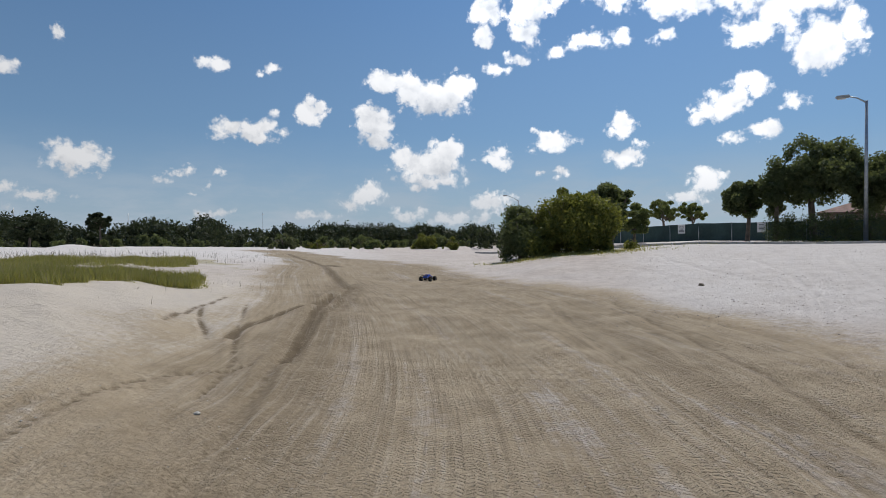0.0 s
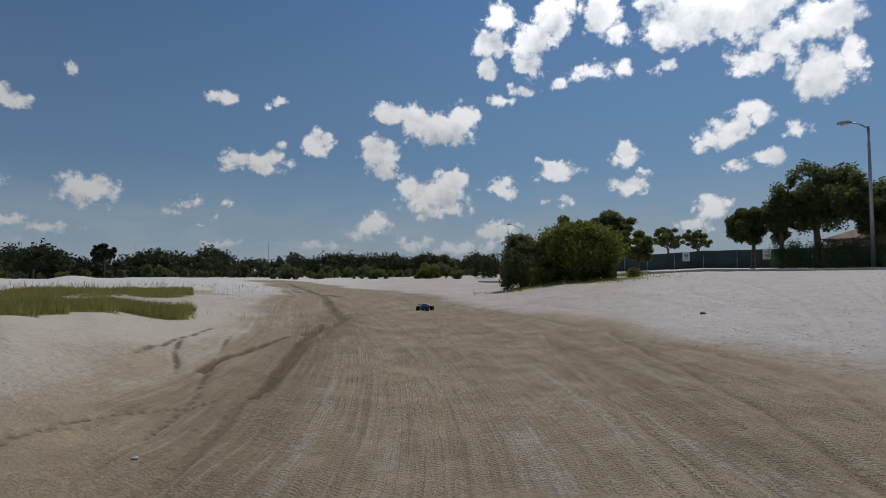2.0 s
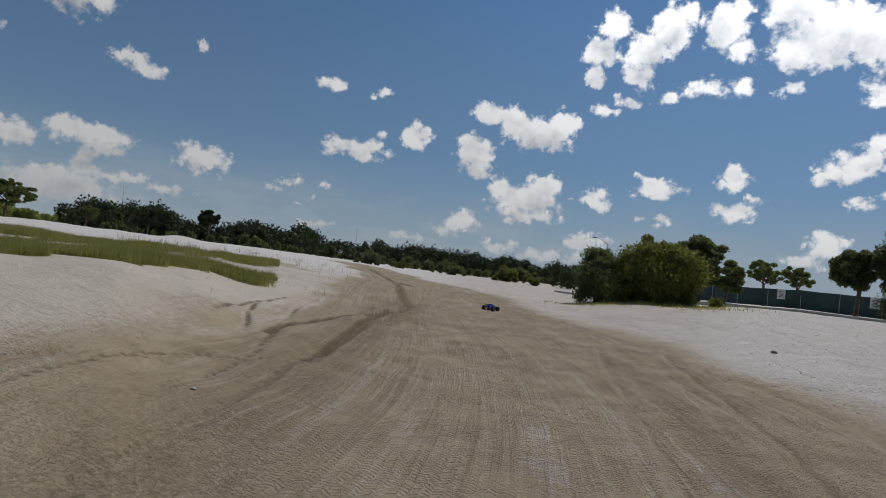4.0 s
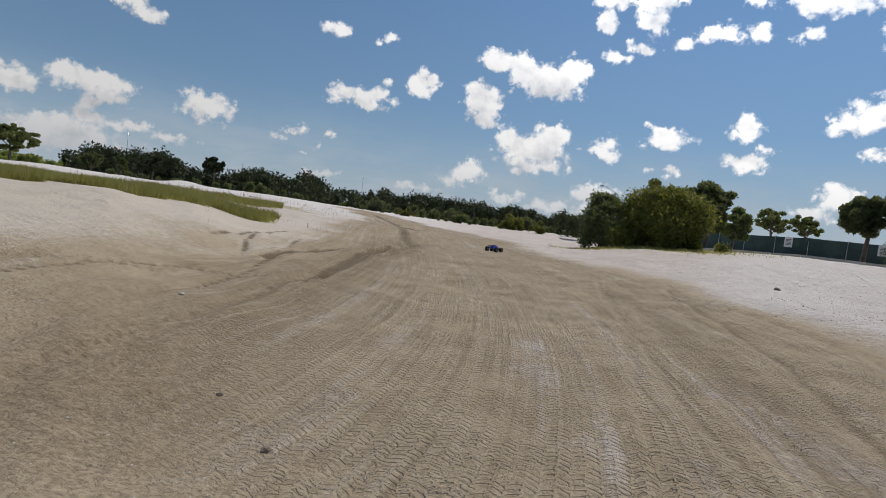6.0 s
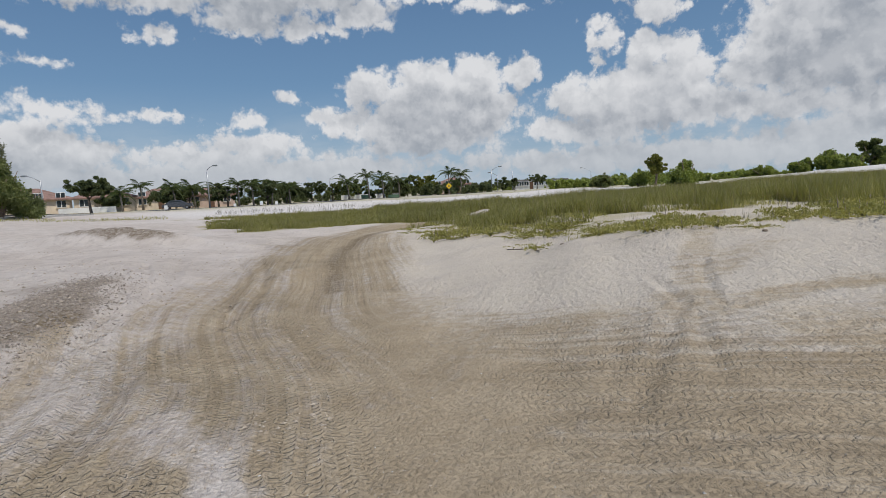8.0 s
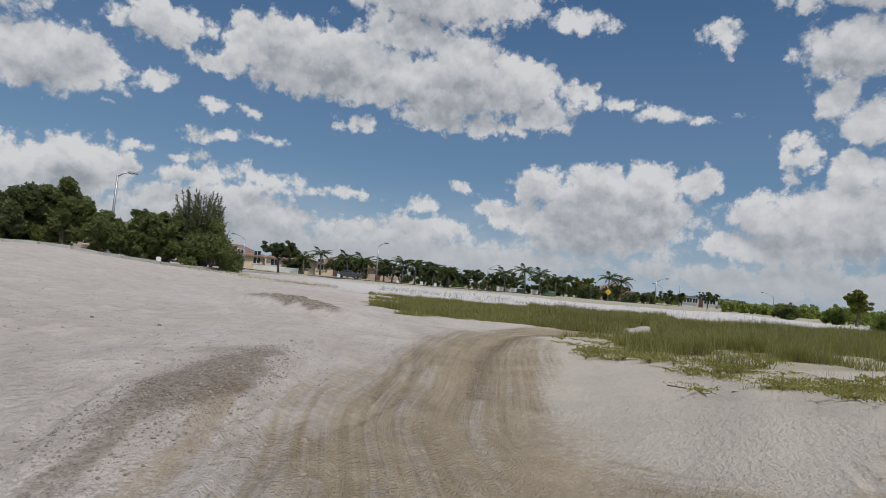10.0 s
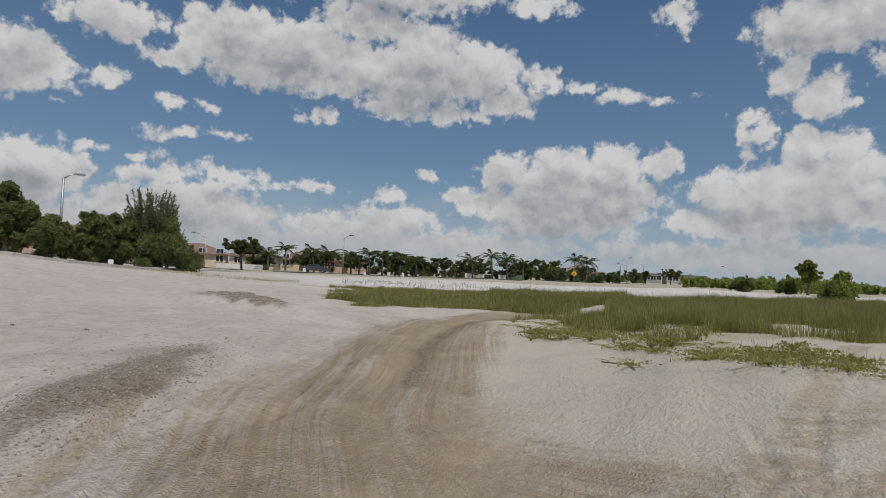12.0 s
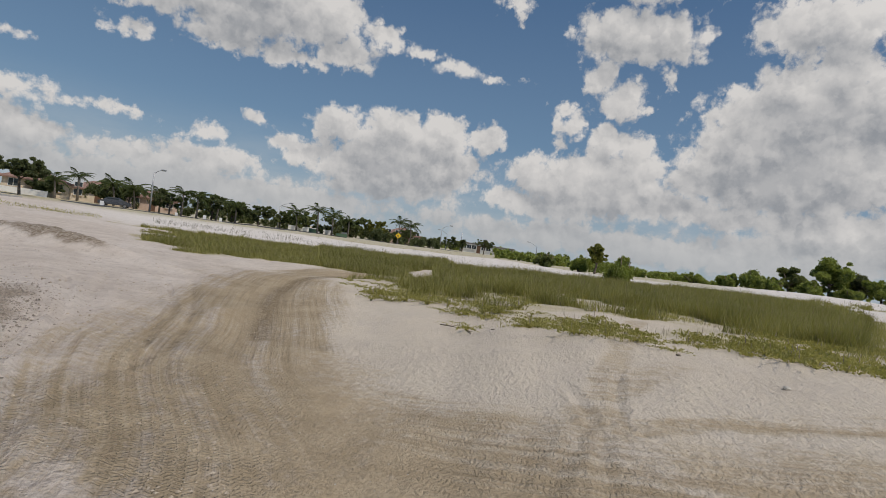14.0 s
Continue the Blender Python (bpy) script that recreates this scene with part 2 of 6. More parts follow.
shaded = w.math("MULTIPLY", shaded, w.ramp(w.noise(heading, 18.0, 5.0, 0.6), 0.32, 0.68, 0.6, 1.0))
cloud_colour = w.mix(shaded, (0.985, 1.0, 1.03), (0.42, 0.465, 0.535))
# low cloud fades into the haze; cloud towards the sun shines brighter
cloud_colour = w.mix(w.ramp(height, 6.5, 0.5, 0.0, 0.75), cloud_colour, (0.60, 0.66, 0.73))
sunward = w.math("POWER", w.math("MAXIMUM", w.vec("DOT_PRODUCT", heading, tuple(sun_way)), 0.0), 3.6)
glow = w.math("MULTIPLY_ADD", sunward, 3.0, 0.88)
sky = w.add("ShaderNodeTexSky")
sky.sky_type, sky.sun_disc = "NISHITA", False
sky.sun_elevation, sky.sun_rotation = radians(SUN_EL), radians(SUN_AZ)
sky.air_density, sky.dust_density, sky.ozone_density, sky.altitude = 1.0, 0.2, 2.4, 0
blue = w.add("ShaderNodeBackground")
zenith = w.mix(w.ramp(height, 0.0, 42.0), (3.7, 6.0, 8.6), (0.55, 1.95, 4.9))
clear_sky = w.mix(0.55, w.mix(1.0, sky.outputs[0], (0.76, 1.0, 1.24), "MULTIPLY"), zenith)
w.put(clear_sky, blue.inputs[0])
w.put(w.math("MULTIPLY_ADD", sunward, 0.075, 0.062), blue.inputs[1])
white = w.add("ShaderNodeBackground")
w.put(cloud_colour, white.inputs[0])
w.put(w.math("MULTIPLY", glow, 0.86), white.inputs[1])
haze = w.add("ShaderNodeBackground")
haze.inputs[0].default_value, haze.inputs[1].default_value = (0.55, 0.65, 0.76, 1), 0.82
air = w.add("ShaderNodeMixShader")
w.put(veil, air.inputs[0]), w.put(blue.outputs[0], air.inputs[1]), w.put(haze.outputs[0], air.inputs[2])
both_sky = w.add("ShaderNodeMixShader")
w.put(cover, both_sky.inputs[0]), w.put(air.outputs[0], both_sky.inputs[1]), w.put(white.outputs[0], both_sky.inputs[2])
w.put(both_sky.outputs[0], w.add("ShaderNodeOutputWorld").inputs[0])


# ---- materials ----
def surface(name, base, rough=0.8, metal=0.0, vary=0.15, scale=6.0, bump=0.0, bump_scale=60.0, second=None, per_object=0.0, per_island=0.0, spec=0.4):
    """A procedural surface: base colour varied at two scales, with a fine relief."""
    m = bpy.data.materials.new(name)
    m.use_nodes = True
    n = Nodes(m.node_tree)
    at = n.add("ShaderNodeTexCoord").outputs["Object"]
    dark = tuple(c * (1 - vary) for c in base)
    light = second or tuple(min(1, c * (1 + vary)) for c in base)
    colour = n.mix(n.ramp(n.noise(at, scale, 4.0), 0.3, 0.7), dark, light)
    colour = n.mix(n.ramp(n.noise(at, scale * 11, 3.0), 0.35, 0.75, 0.0, vary), colour, tuple(c * 0.5 for c in base))
    if per_object:
        r = n.add("ShaderNodeObjectInfo").outputs["Random"]
        colour = n.mix(n.math("MULTIPLY", r, per_object), colour, tuple(c * 0.45 for c in base))
    if per_island:
        r = n.add("ShaderNodeNewGeometry").outputs["Random Per Island"]
        colour = n.mix(n.math("MULTIPLY", r, per_island), colour, second or tuple(c * 0.4 for c in base))
    p = n.add("ShaderNodeBsdfPrincipled")
    n.put(colour, p.inputs["Base Color"])
    p.inputs["Metallic"].default_value = metal
    p.inputs["Specular IOR Level"].default_value = spec
    n.put(n.ramp(n.noise(at, scale * 5, 3.0), 0.2, 0.8, max(0.02, rough - 0.1), min(1, rough + 0.1)), p.inputs["Roughness"])
    if bump:
        n.put(n.bump(n.noise(at, bump_scale, 5.0, 0.6), bump, 0.02), p.inputs["Normal"])
    n.put(p.outputs[0], n.add("ShaderNodeOutputMaterial").inputs[0])
    return m


def foliage(name, base, tip, through=0.45, rough=0.55):
    """Leaves: each one a little different, and letting some light through."""
    m = bpy.data.materials.new(name)
    m.use_nodes = True
    n = Nodes(m.node_tree)
    at = n.add("ShaderNodeTexCoord").outputs["Object"]
    r = n.add("ShaderNodeNewGeometry").outputs["Random Per Island"]
    colour = n.mix(r, base, tip)
    colour = n.mix(n.ramp(n.noise(at, 0.9, 3.0), 0.35, 0.7, 0.0, 0.5), colour, tuple(c * 0.6 for c in base))
    p = n.add("ShaderNodeBsdfPrincipled")
    n.put(colour, p.inputs["Base Color"])
    p.inputs["Roughness"].default_value = rough
    p.inputs["Specular IOR Level"].default_value = 0.25
    t = n.add("ShaderNodeBsdfTranslucent")
    n.put(n.mix(0.5, colour, (base[0] * 1.6, base[1] * 1.5, base[2] * 0.6)), t.inputs[0])
    s = n.add("ShaderNodeMixShader")
    s.inputs[0].default_value = through
    n.put(p.outputs[0], s.inputs[1]), n.put(t.outputs[0], s.inputs[2])
    n.put(s.outputs[0], n.add("ShaderNodeOutputMaterial").inputs[0])
    return m


def sand_material():
    """Pale quartz sand, damp tan soil where vehicles drive, tread prints along the wheel ways, litter under the grass."""
    m = bpy.data.materials.new("sand")
    m.use_nodes = True
    n = Nodes(m.node_tree)
    at = n.add("ShaderNodeTexCoord").outputs["Object"]

    def stored(name):
        node = n.add("ShaderNodeAttribute")
        node.attribute_name = name
        return node.outputs["Fac"]

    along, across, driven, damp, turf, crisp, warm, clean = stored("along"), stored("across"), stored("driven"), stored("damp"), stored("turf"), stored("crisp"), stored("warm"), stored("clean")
    big, mid, fine = n.noise(at, 0.22, 4.0, 0.6), n.noise(at, 1.7, 5.0, 0.6), n.noise(at, 26.0, 4.0, 0.65)
    grit = n.noise(at, 150.0, 3.0, 0.7)
    pale = n.mix(n.ramp(mid, 0.3, 0.72), (0.472, 0.412, 0.358), (0.58, 0.515, 0.455))
    pale = n.mix(n.ramp(big, 0.42, 0.62, 0.0, 0.45), pale, (0.61, 0.562, 0.515))
    pale = n.mix(n.ramp(fine, 0.42, 0.72, 0.0, 0.22), pale, (0.38, 0.325, 0.285))
    pale = n.mix(n.math("MULTIPLY", warm, n.ramp(mid, 0.2, 0.7, 0.6, 0.95)), pale, (0.545, 0.482, 0.392))
    hollow = n.math("MULTIPLY", n.ramp(n.noise(n.vec("MULTIPLY", at, (1.0, 1.7, 1.0)), 4.5, 6.0, 0.68), 0.50, 0.68, 0.0, 0.5), n.math("MULTIPLY_ADD", warm, -0.65, 1.0))
    pale = n.mix(hollow, pale, (0.33, 0.285, 0.25))
    pale = n.mix(n.math("MULTIPLY", clean, n.ramp(mid, 0.25, 0.6, 0.6, 1.0)), pale, (0.62, 0.585, 0.545))
    tan = n.mix(n.ramp(mid, 0.3, 0.7), (0.328, 0.259, 0.170), (0.418, 0.339, 0.234))
    tan = n.mix(n.ramp(fine, 0.4, 0.75, 0.0, 0.28), tan, (0.27, 0.215, 0.145))
    tan = n.mix(n.ramp(n.noise(at, 0.8, 4.0), 0.6, 0.8, 0.0, 0.14), tan, (0.36, 0.25, 0.16))
    # streaks along the wheel ways
    streak_at = n.add("ShaderNodeCombineXYZ")
    n.put(n.math("MULTIPLY", along, 0.07), streak_at.inputs[0]), n.put(n.math("MULTIPLY", across, 2.4), streak_at.inputs[1])
    streak = n.math("MULTIPLY_ADD", n.math("SUBTRACT", n.noise(streak_at.outputs[0], 1.0, 6.0, 0.72), 0.5), crisp, 0.5)
    wear = n.math("ADD", driven, n.math("MULTIPLY", n.math("SUBTRACT", streak, 0.5), 2.6))
    wear = n.math("ADD", wear, n.math("MULTIPLY", n.math("SUBTRACT", mid, 0.5), 0.7))
    wear = n.math("ADD", wear, n.math("MULTIPLY", n.math("SUBTRACT", big, 0.5), 0.9))
    wear = n.math("ADD", wear, n.math("MULTIPLY", n.math("SUBTRACT", n.noise(at, 9.0, 4.0, 0.65), 0.5), 1.1))
    wear = n.math("MULTIPLY", n.ramp(wear, 0.05, 0.95), n.ramp(driven, 0.0, 0.35))
    colour = n.mix(wear, pale, tan)
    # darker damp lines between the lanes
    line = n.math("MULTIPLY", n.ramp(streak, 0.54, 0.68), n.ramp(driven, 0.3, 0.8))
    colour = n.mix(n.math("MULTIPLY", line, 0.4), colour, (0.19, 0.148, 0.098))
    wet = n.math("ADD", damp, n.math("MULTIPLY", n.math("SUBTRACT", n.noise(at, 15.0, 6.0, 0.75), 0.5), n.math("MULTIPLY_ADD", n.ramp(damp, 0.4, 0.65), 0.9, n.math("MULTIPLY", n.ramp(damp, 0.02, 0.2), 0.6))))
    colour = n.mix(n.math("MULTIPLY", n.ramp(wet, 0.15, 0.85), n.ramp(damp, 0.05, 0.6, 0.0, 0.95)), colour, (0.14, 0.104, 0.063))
    # fine wheel lines, darker and paler, close beside one another
    thread_at = n.add("ShaderNodeCombineXYZ")
    n.put(n.math("MULTIPLY", along, 0.35), thread_at.inputs[0]), n.put(n.math("MULTIPLY", across, 15.0), thread_at.inputs[1])
    thread = n.noise(thread_at.outputs[0], 1.0, 4.0, 0.6)
    lined = n.math("MULTIPLY", crisp, n.math("MULTIPLY", n.ramp(driven, 0.2, 0.7), n.ramp(n.noise(at, 0.6, 3.0), 0.35, 0.6, 0.35, 1.0)))
    colour = n.mix(n.math("MULTIPLY", n.ramp(thread, 0.50, 0.66), n.math("MULTIPLY", lined, 0.46)), colour, (0.21, 0.165, 0.112))
    colour = n.mix(n.math("MULTIPLY", n.ramp(thread, 0.48, 0.34), n.math("MULTIPLY", lined, 0.30)), colour, (0.50, 0.44, 0.355))
    colour = n.mix(n.math("MULTIPLY", turf, n.ramp(n.noise(at, 3.0, 4.0), 0.25, 0.6, 0.2, 0.9)), colour, (0.30, 0.265, 0.12))
    colour = n.mix(n.ramp(grit, 0.58, 0.72, 0.0, 0.38), colour, (0.16, 0.12, 0.085))
    colour = n.mix(n.ramp(n.noise(at, 55.0, 3.0, 0.6), 0.56, 0.74, 0.0, 0.30), colour, (0.20, 0.155, 0.11))
    # tread prints: mirrored rows of short slanting lugs with ragged edges, many of them crushed away
    ragged = n.vec("SUBTRACT", n.noise(at, 30.0, 3.0, 0.6, 1), (.5, .5, .5))
    shift = n.add("ShaderNodeSeparateXYZ")
    n.put(ragged, shift.inputs[0])
    broad = n.noise(at, 2.2, 2.0)

    def prints(course, side, rows, pitch, slant, keep):
        lane = n.math("ADD", n.math("MULTIPLY", n.math("MULTIPLY_ADD", shift.outputs[0], 0.014, side), rows), n.math("MULTIPLY", broad, 0.9))
        row, inside = n.math("FLOOR", lane), n.math("FRACT", lane)
        mirror = n.math("MULTIPLY_ADD", n.math("MODULO", n.math("ABSOLUTE", row), 2.0), 2.0, -1.0)
        lean = n.math("MULTIPLY", n.math("MULTIPLY", n.math("SUBTRACT", inside, 0.5), mirror), slant / rows)
        phase = n.math("ADD", n.math("ADD", n.math("MULTIPLY_ADD", shift.outputs[1], 0.015, course), lean), n.math("MULTIPLY", row, 0.0371))
        step = n.math("MULTIPLY", phase, 1 / pitch)
        pick = n.add("ShaderNodeTexWhiteNoise")
        pick.noise_dimensions = "2D"
        cell = n.add("ShaderNodeCombineXYZ")
        n.put(row, cell.inputs[0]), n.put(n.math("FLOOR", step), cell.inputs[1])
        n.put(cell.outputs[0], pick.inputs["Vector"])
        kept = n.ramp(pick.outputs["Value"], keep, keep + 0.25, 0.0, 1.0)
        saw = n.math("FRACT", step)
        lug = n.math("MULTIPLY", n.ramp(saw, 0.05, 0.18), n.ramp(saw, 0.62, 0.42))
        ends = n.math("MULTIPLY", n.ramp(inside, 0.06, 0.2), n.ramp(inside, 0.95, 0.8))
        return n.math("MULTIPLY", n.math("MULTIPLY", lug, kept), ends)

    def mask(scale, lo, hi):
        return n.math("MULTIPLY", n.math("MULTIPLY", n.ramp(n.noise(at, scale, 3.0), lo, hi), n.ramp(driven, 0.2, 0.65)), crisp)

    crossing = n.math("MULTIPLY_ADD", across, 0.42, n.math("MULTIPLY", along, 0.907))
    crossing_side = n.math("MULTIPLY_ADD", along, -0.42, n.math("MULTIPLY", across, 0.907))
    first = n.math("MULTIPLY", prints(along, across, 14.0, 0.056, 0.7, 0.12), mask(0.9, 0.36, 0.50))
    other = n.math("MULTIPLY", prints(crossing, crossing_side, 17.0, 0.046, 0.6, 0.25), mask(1.3, 0.60, 0.47))
    relief = n.math("MAXIMUM", n.math("MULTIPLY", first, n.math("MULTIPLY_ADD", warm, -0.74, 1.0)), n.math("MULTIPLY", other, n.math("MULTIPLY_ADD", warm, -0.45, 0.8)))
    rough = n.math("MULTIPLY_ADD", warm, -0.2, 1.0)
    loose = n.math("MULTIPLY", rough, n.math("SUBTRACT", 1.0, n.math("MULTIPLY", wear, 0.6)))
    clods = n.math("MULTIPLY", n.ramp(n.noise(at, 42.0, 5.0, 0.72), 0.42, 0.86), n.math("ADD", n.math("MULTIPLY_ADD", wear, 0.45, 0.35), n.math("MULTIPLY", loose, 0.75)))
    pits = n.ramp(n.noise(n.vec("MULTIPLY", at, (1.0, 1.6, 1.0)), 8.0, 5.0, 0.62), 0.32, 0.74)
    heights = n.math("ADD", n.math("MULTIPLY", relief, -0.022), n.math("MULTIPLY", clods, 0.010))
    heights = n.math("ADD", heights, n.math("MULTIPLY", n.noise(at, 3.2, 5.0, 0.6), n.math("MULTIPLY", loose, 0.042)))
    heights = n.math("ADD", heights, n.math("MULTIPLY", pits, n.math("MULTIPLY", loose, 0.015)))
    heights = n.math("ADD", heights, n.math("MULTIPLY", n.noise(at, 20.0, 4.0, 0.65), n.math("MULTIPLY_ADD", loose, 0.012, 0.0045)))
    heights = n.math("ADD", heights, n.math("MULTIPLY", grit, 0.004))
    heights = n.math("ADD", heights, n.math("MULTIPLY", n.math("MULTIPLY", thread, lined), -0.02))
    p = n.add("ShaderNodeBsdfPrincipled")
    n.put(colour, p.inputs["Base Color"])
    p.inputs["Roughness"].default_value, p.inputs["Specular IOR Level"].default_value = 0.95, 0.12
    n.put(n.bump(heights, 1.0, 1.0), p.inputs["Normal"])
    n.put(p.outputs[0], n.add("ShaderNodeOutputMaterial").inputs[0])
    return m


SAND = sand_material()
BARK = surface("bark", (0.16, 0.125, 0.095), 0.9, vary=0.3, scale=3, bump=0.6, bump_scale=25)
PALM_BARK = surface("palm bark", (0.26, 0.22, 0.18), 0.9, vary=0.25, scale=4, bump=0.6, bump_scale=18)
LEAF_DARK = foliage("dark leaves", (0.105, 0.13, 0.060), (0.195, 0.22, 0.106), 0.55)
# darker copy of the leaves: the shade of the woods is put into its colour
LEAF_WOODS_SHADED = foliage("shaded wood leaves", (0.034, 0.046, 0.022), (0.072, 0.086, 0.042), 0.28)
LEAF_MID = foliage("green leaves", (0.135, 0.165, 0.060), (0.24, 0.265, 0.11), 0.5)
LEAF_BRIGHT = foliage("bright leaves", (0.21, 0.26, 0.065), (0.34, 0.385, 0.12), 0.5)
LEAF_YELLOW = foliage("yellow green leaves", (0.105, 0.125, 0.034), (0.36, 0.345, 0.075), 0.46)
NEEDLE = foliage("grey green needles", (0.115, 0.135, 0.07), (0.21, 0.215, 0.125), 0.5)
FROND = foliage("palm fronds", (0.06, 0.085, 0.03), (0.12, 0.14, 0.055))
GRASS = foliage("reed grass", (0.20, 0.205, 0.062), (0.38, 0.345, 0.130), 0.48)
STALK = foliage("grey weed stalks", (0.10, 0.095, 0.06), (0.17, 0.155, 0.10), 0.25)
GRASS_DRY = foliage("dry grass", (0.33, 0.285, 0.18), (0.24, 0.225, 0.115), 0.4)
WEED = foliage("weed leaves", (0.28, 0.275, 0.085), (0.44, 0.40, 0.16), 0.5)
TWIG = surface("dead twig", (0.22, 0.18, 0.14), 0.9, vary=0.3, scale=20)
STONE = surface("limestone", (0.44, 0.41, 0.36), 0.9, vary=0.2, scale=18, bump=0.5, bump_scale=60)
CLOD = surface("damp clod", (0.30, 0.24, 0.18), 0.95, vary=0.3, scale=18, per_island=0.6)
CRUMB = surface("dried sandy crumb", (0.42, 0.355, 0.275), 0.95, vary=0.2, scale=30, per_island=0.35)
CHURNED = surface("churned grey soil", (0.30, 0.255, 0.21), 0.95, vary=0.25, scale=25, per_island=0.5)
CONCRETE = surface("concrete", (0.47, 0.45, 0.42), 0.85, vary=0.15, scale=1.6, bump=0.3, bump_scale=80, per_object=0.25)
ASPHALT = surface("asphalt", (0.055, 0.055, 0.056), 0.9, vary=0.25, scale=1.2, bump=0.5, bump_scale=140)
GALVANISED = surface("galvanised steel", (0.42, 0.43, 0.44), 0.5, 0.7, vary=0.12, scale=5)
LAMP_GLASS = surface("lamp glass", (0.6, 0.6, 0.56), 0.2, vary=0.05)
SCREEN = surface("green windscreen mesh", (0.040, 0.070, 0.064), 0.85, vary=0.25, scale=0.7, bump=0.4, bump_scale=8)
SIGN_WHITE = surface("white sign", (0.72, 0.72, 0.70), 0.5, vary=0.06, scale=6)
SIGN_YELLOW = surface("yellow sign", (0.80, 0.52, 0.03), 0.5, vary=0.08, scale=6)
INK = surface("dark print", (0.05, 0.05, 0.06), 0.6, vary=0.1)
STUCCO = surface("cream stucco", (0.60, 0.50, 0.38), 0.9, vary=0.12, scale=0.8, bump=0.3, bump_scale=40)
STUCCO_PINK = surface("pink stucco", (0.48, 0.36, 0.29), 0.9, vary=0.12, scale=0.8, bump=0.3, bump_scale=40)
STUCCO_WHITE = surface("white stucco", (0.70, 0.69, 0.66), 0.9, vary=0.1, scale=0.8)
ROOF_TILE = surface("clay roof tile", (0.235, 0.145, 0.115), 0.85, vary=0.25, scale=2, bump=0.5, bump_scale=10)
ROOF_GREY = surface("grey roof", (0.22, 0.21, 0.20), 0.85, vary=0.2, scale=2)
PANE = surface("window glass", (0.035, 0.045, 0.05), 0.08, vary=0.2, scale=0.5, spec=0.6)
DOOR_PAINT = surface("brown door", (0.13, 0.07, 0.04), 0.5)
CAR_GREY = surface("dark grey car paint", (0.06, 0.065, 0.075), 0.25, vary=0.04, scale=2, spec=0.6)
RUBBER = surface("black rubber", (0.022, 0.021, 0.020), 0.75, vary=0.35, scale=30, bump=0.4, bump_scale=120, second=(0.06, 0.052, 0.043))
TOY_BLUE = surface("blue polycarbonate", (0.018, 0.07, 0.46), 0.25, vary=0.18, scale=14, spec=0.6)
TOY_BLACK = surface("black nylon", (0.02, 0.02, 0.022), 0.5, vary=0.2, scale=30)
TOY_GLASS = surface("smoked toy glass", (0.05, 0.07, 0.12), 0.15, vary=0.1, spec=0.6)
TOY_RED = surface("red decal", (0.42, 0.12, 0.08), 0.35, vary=0.1)
ALLOY = surface("dull alloy", (0.30, 0.30, 0.31), 0.4, 0.8, vary=0.15, scale=40)
BRIDGE_WHITE = surface("white bridge concrete", (0.78, 0.79, 0.80), 0.8, vary=0.05, scale=0.05)
FAR_WALL = surface("weathered white wall", (0.66, 0.65, 0.62), 0.9, vary=0.12, scale=0.5)
UTILITY_GREEN = surface("green utility box", (0.10, 0.17, 0.10), 0.6, vary=0.12)


# ---- helpers of the scene ----
def part(name, bm, material, parent=None, label=""):
    """Links a bmesh (or mesh data) as one mesh object under a thing or a part."""
    if isinstance(bm, bmesh.types.BMesh):
        me = bpy.data.meshes.new(name)
        bm.to_mesh(me)
        bm.free()
    else:
        me = bm
    if material is not None and not me.materials:
        me.materials.append(material)
    ob = new(name, me)
    ob.parent = parent
    if label:
        tagged(ob, label)
    return ob


def thing(name, label, category, at=None, group="", kind=""):
    ob = new(name)
    ob.empty_display_size = 0.1
    if at is not None:
        ob.matrix_world = at
    return tagged(ob, label, category, group, kind)


def mesh_of(name, verts, faces, material, smooth=False):
    me = bpy.data.meshes.new(name)
    me.from_pydata(verts if isinstance(verts, list) else verts.tolist(), [], faces if isinstance(faces, list) else faces.tolist())
    if smooth:
        me.polygons.foreach_set("use_smooth", [True] * len(me.polygons))
    me.materials.append(material)
    me.update()
    return me


def box(size, at=(0, 0, 0), bevel=0.0, turn=None, bm=None):
    """A box with softened edges; at is the centre of its foot."""
    own = bmesh.new()
    bmesh.ops.create_cube(own, size=1)
    bmesh.ops.scale(own, vec=size, verts=own.verts)
    bmesh.ops.translate(own, vec=(0, 0, size[2] / 2), verts=own.verts)
    if bevel:
        bmesh.ops.bevel(own, geom=own.edges[:], offset=bevel, segments=2, affect="EDGES")
    m = Matrix.Translation(at) @ (turn if turn is not None else Matrix())
    bmesh.ops.transform(own, matrix=m, verts=own.verts)
    return own if bm is None else join(bm, own)


def join(bm, other):
    me = bpy.data.meshes.new("tmp")
    other.to_mesh(me)
    other.free()
    bm.from_mesh(me)
    bpy.data.meshes.remove(me)
    return bm


def tube(points, radii, sides=8, bm=None):
    """A tapered tube along points."""
    own = bmesh.new() if bm is None else bm
    rings = []
    for i, (p, r) in enumerate(zip(points, radii)):
        p = Vector(p)
        a, b = Vector(points[max(0, i - 1)]), Vector(points[min(len(points) - 1, i + 1)])
        q = (b - a).to_track_quat("Z", "Y")
        rings.append([own.verts.new(p + q @ Vector((r * math.cos(k * math.tau / sides), r * math.sin(k * math.tau / sides), 0))) for k in range(sides)])
    for low, high in zip(rings, rings[1:]):
        for k in range(sides):
            own.faces.new((low[k], low[(k + 1) % sides], high[(k + 1) % sides], high[k])).smooth = True
    own.faces.new(rings[-1])
    own.faces.new(rings[0][::-1])
    return own


# ---- the lie of the land ----
STAND = (0.6, 0.0)


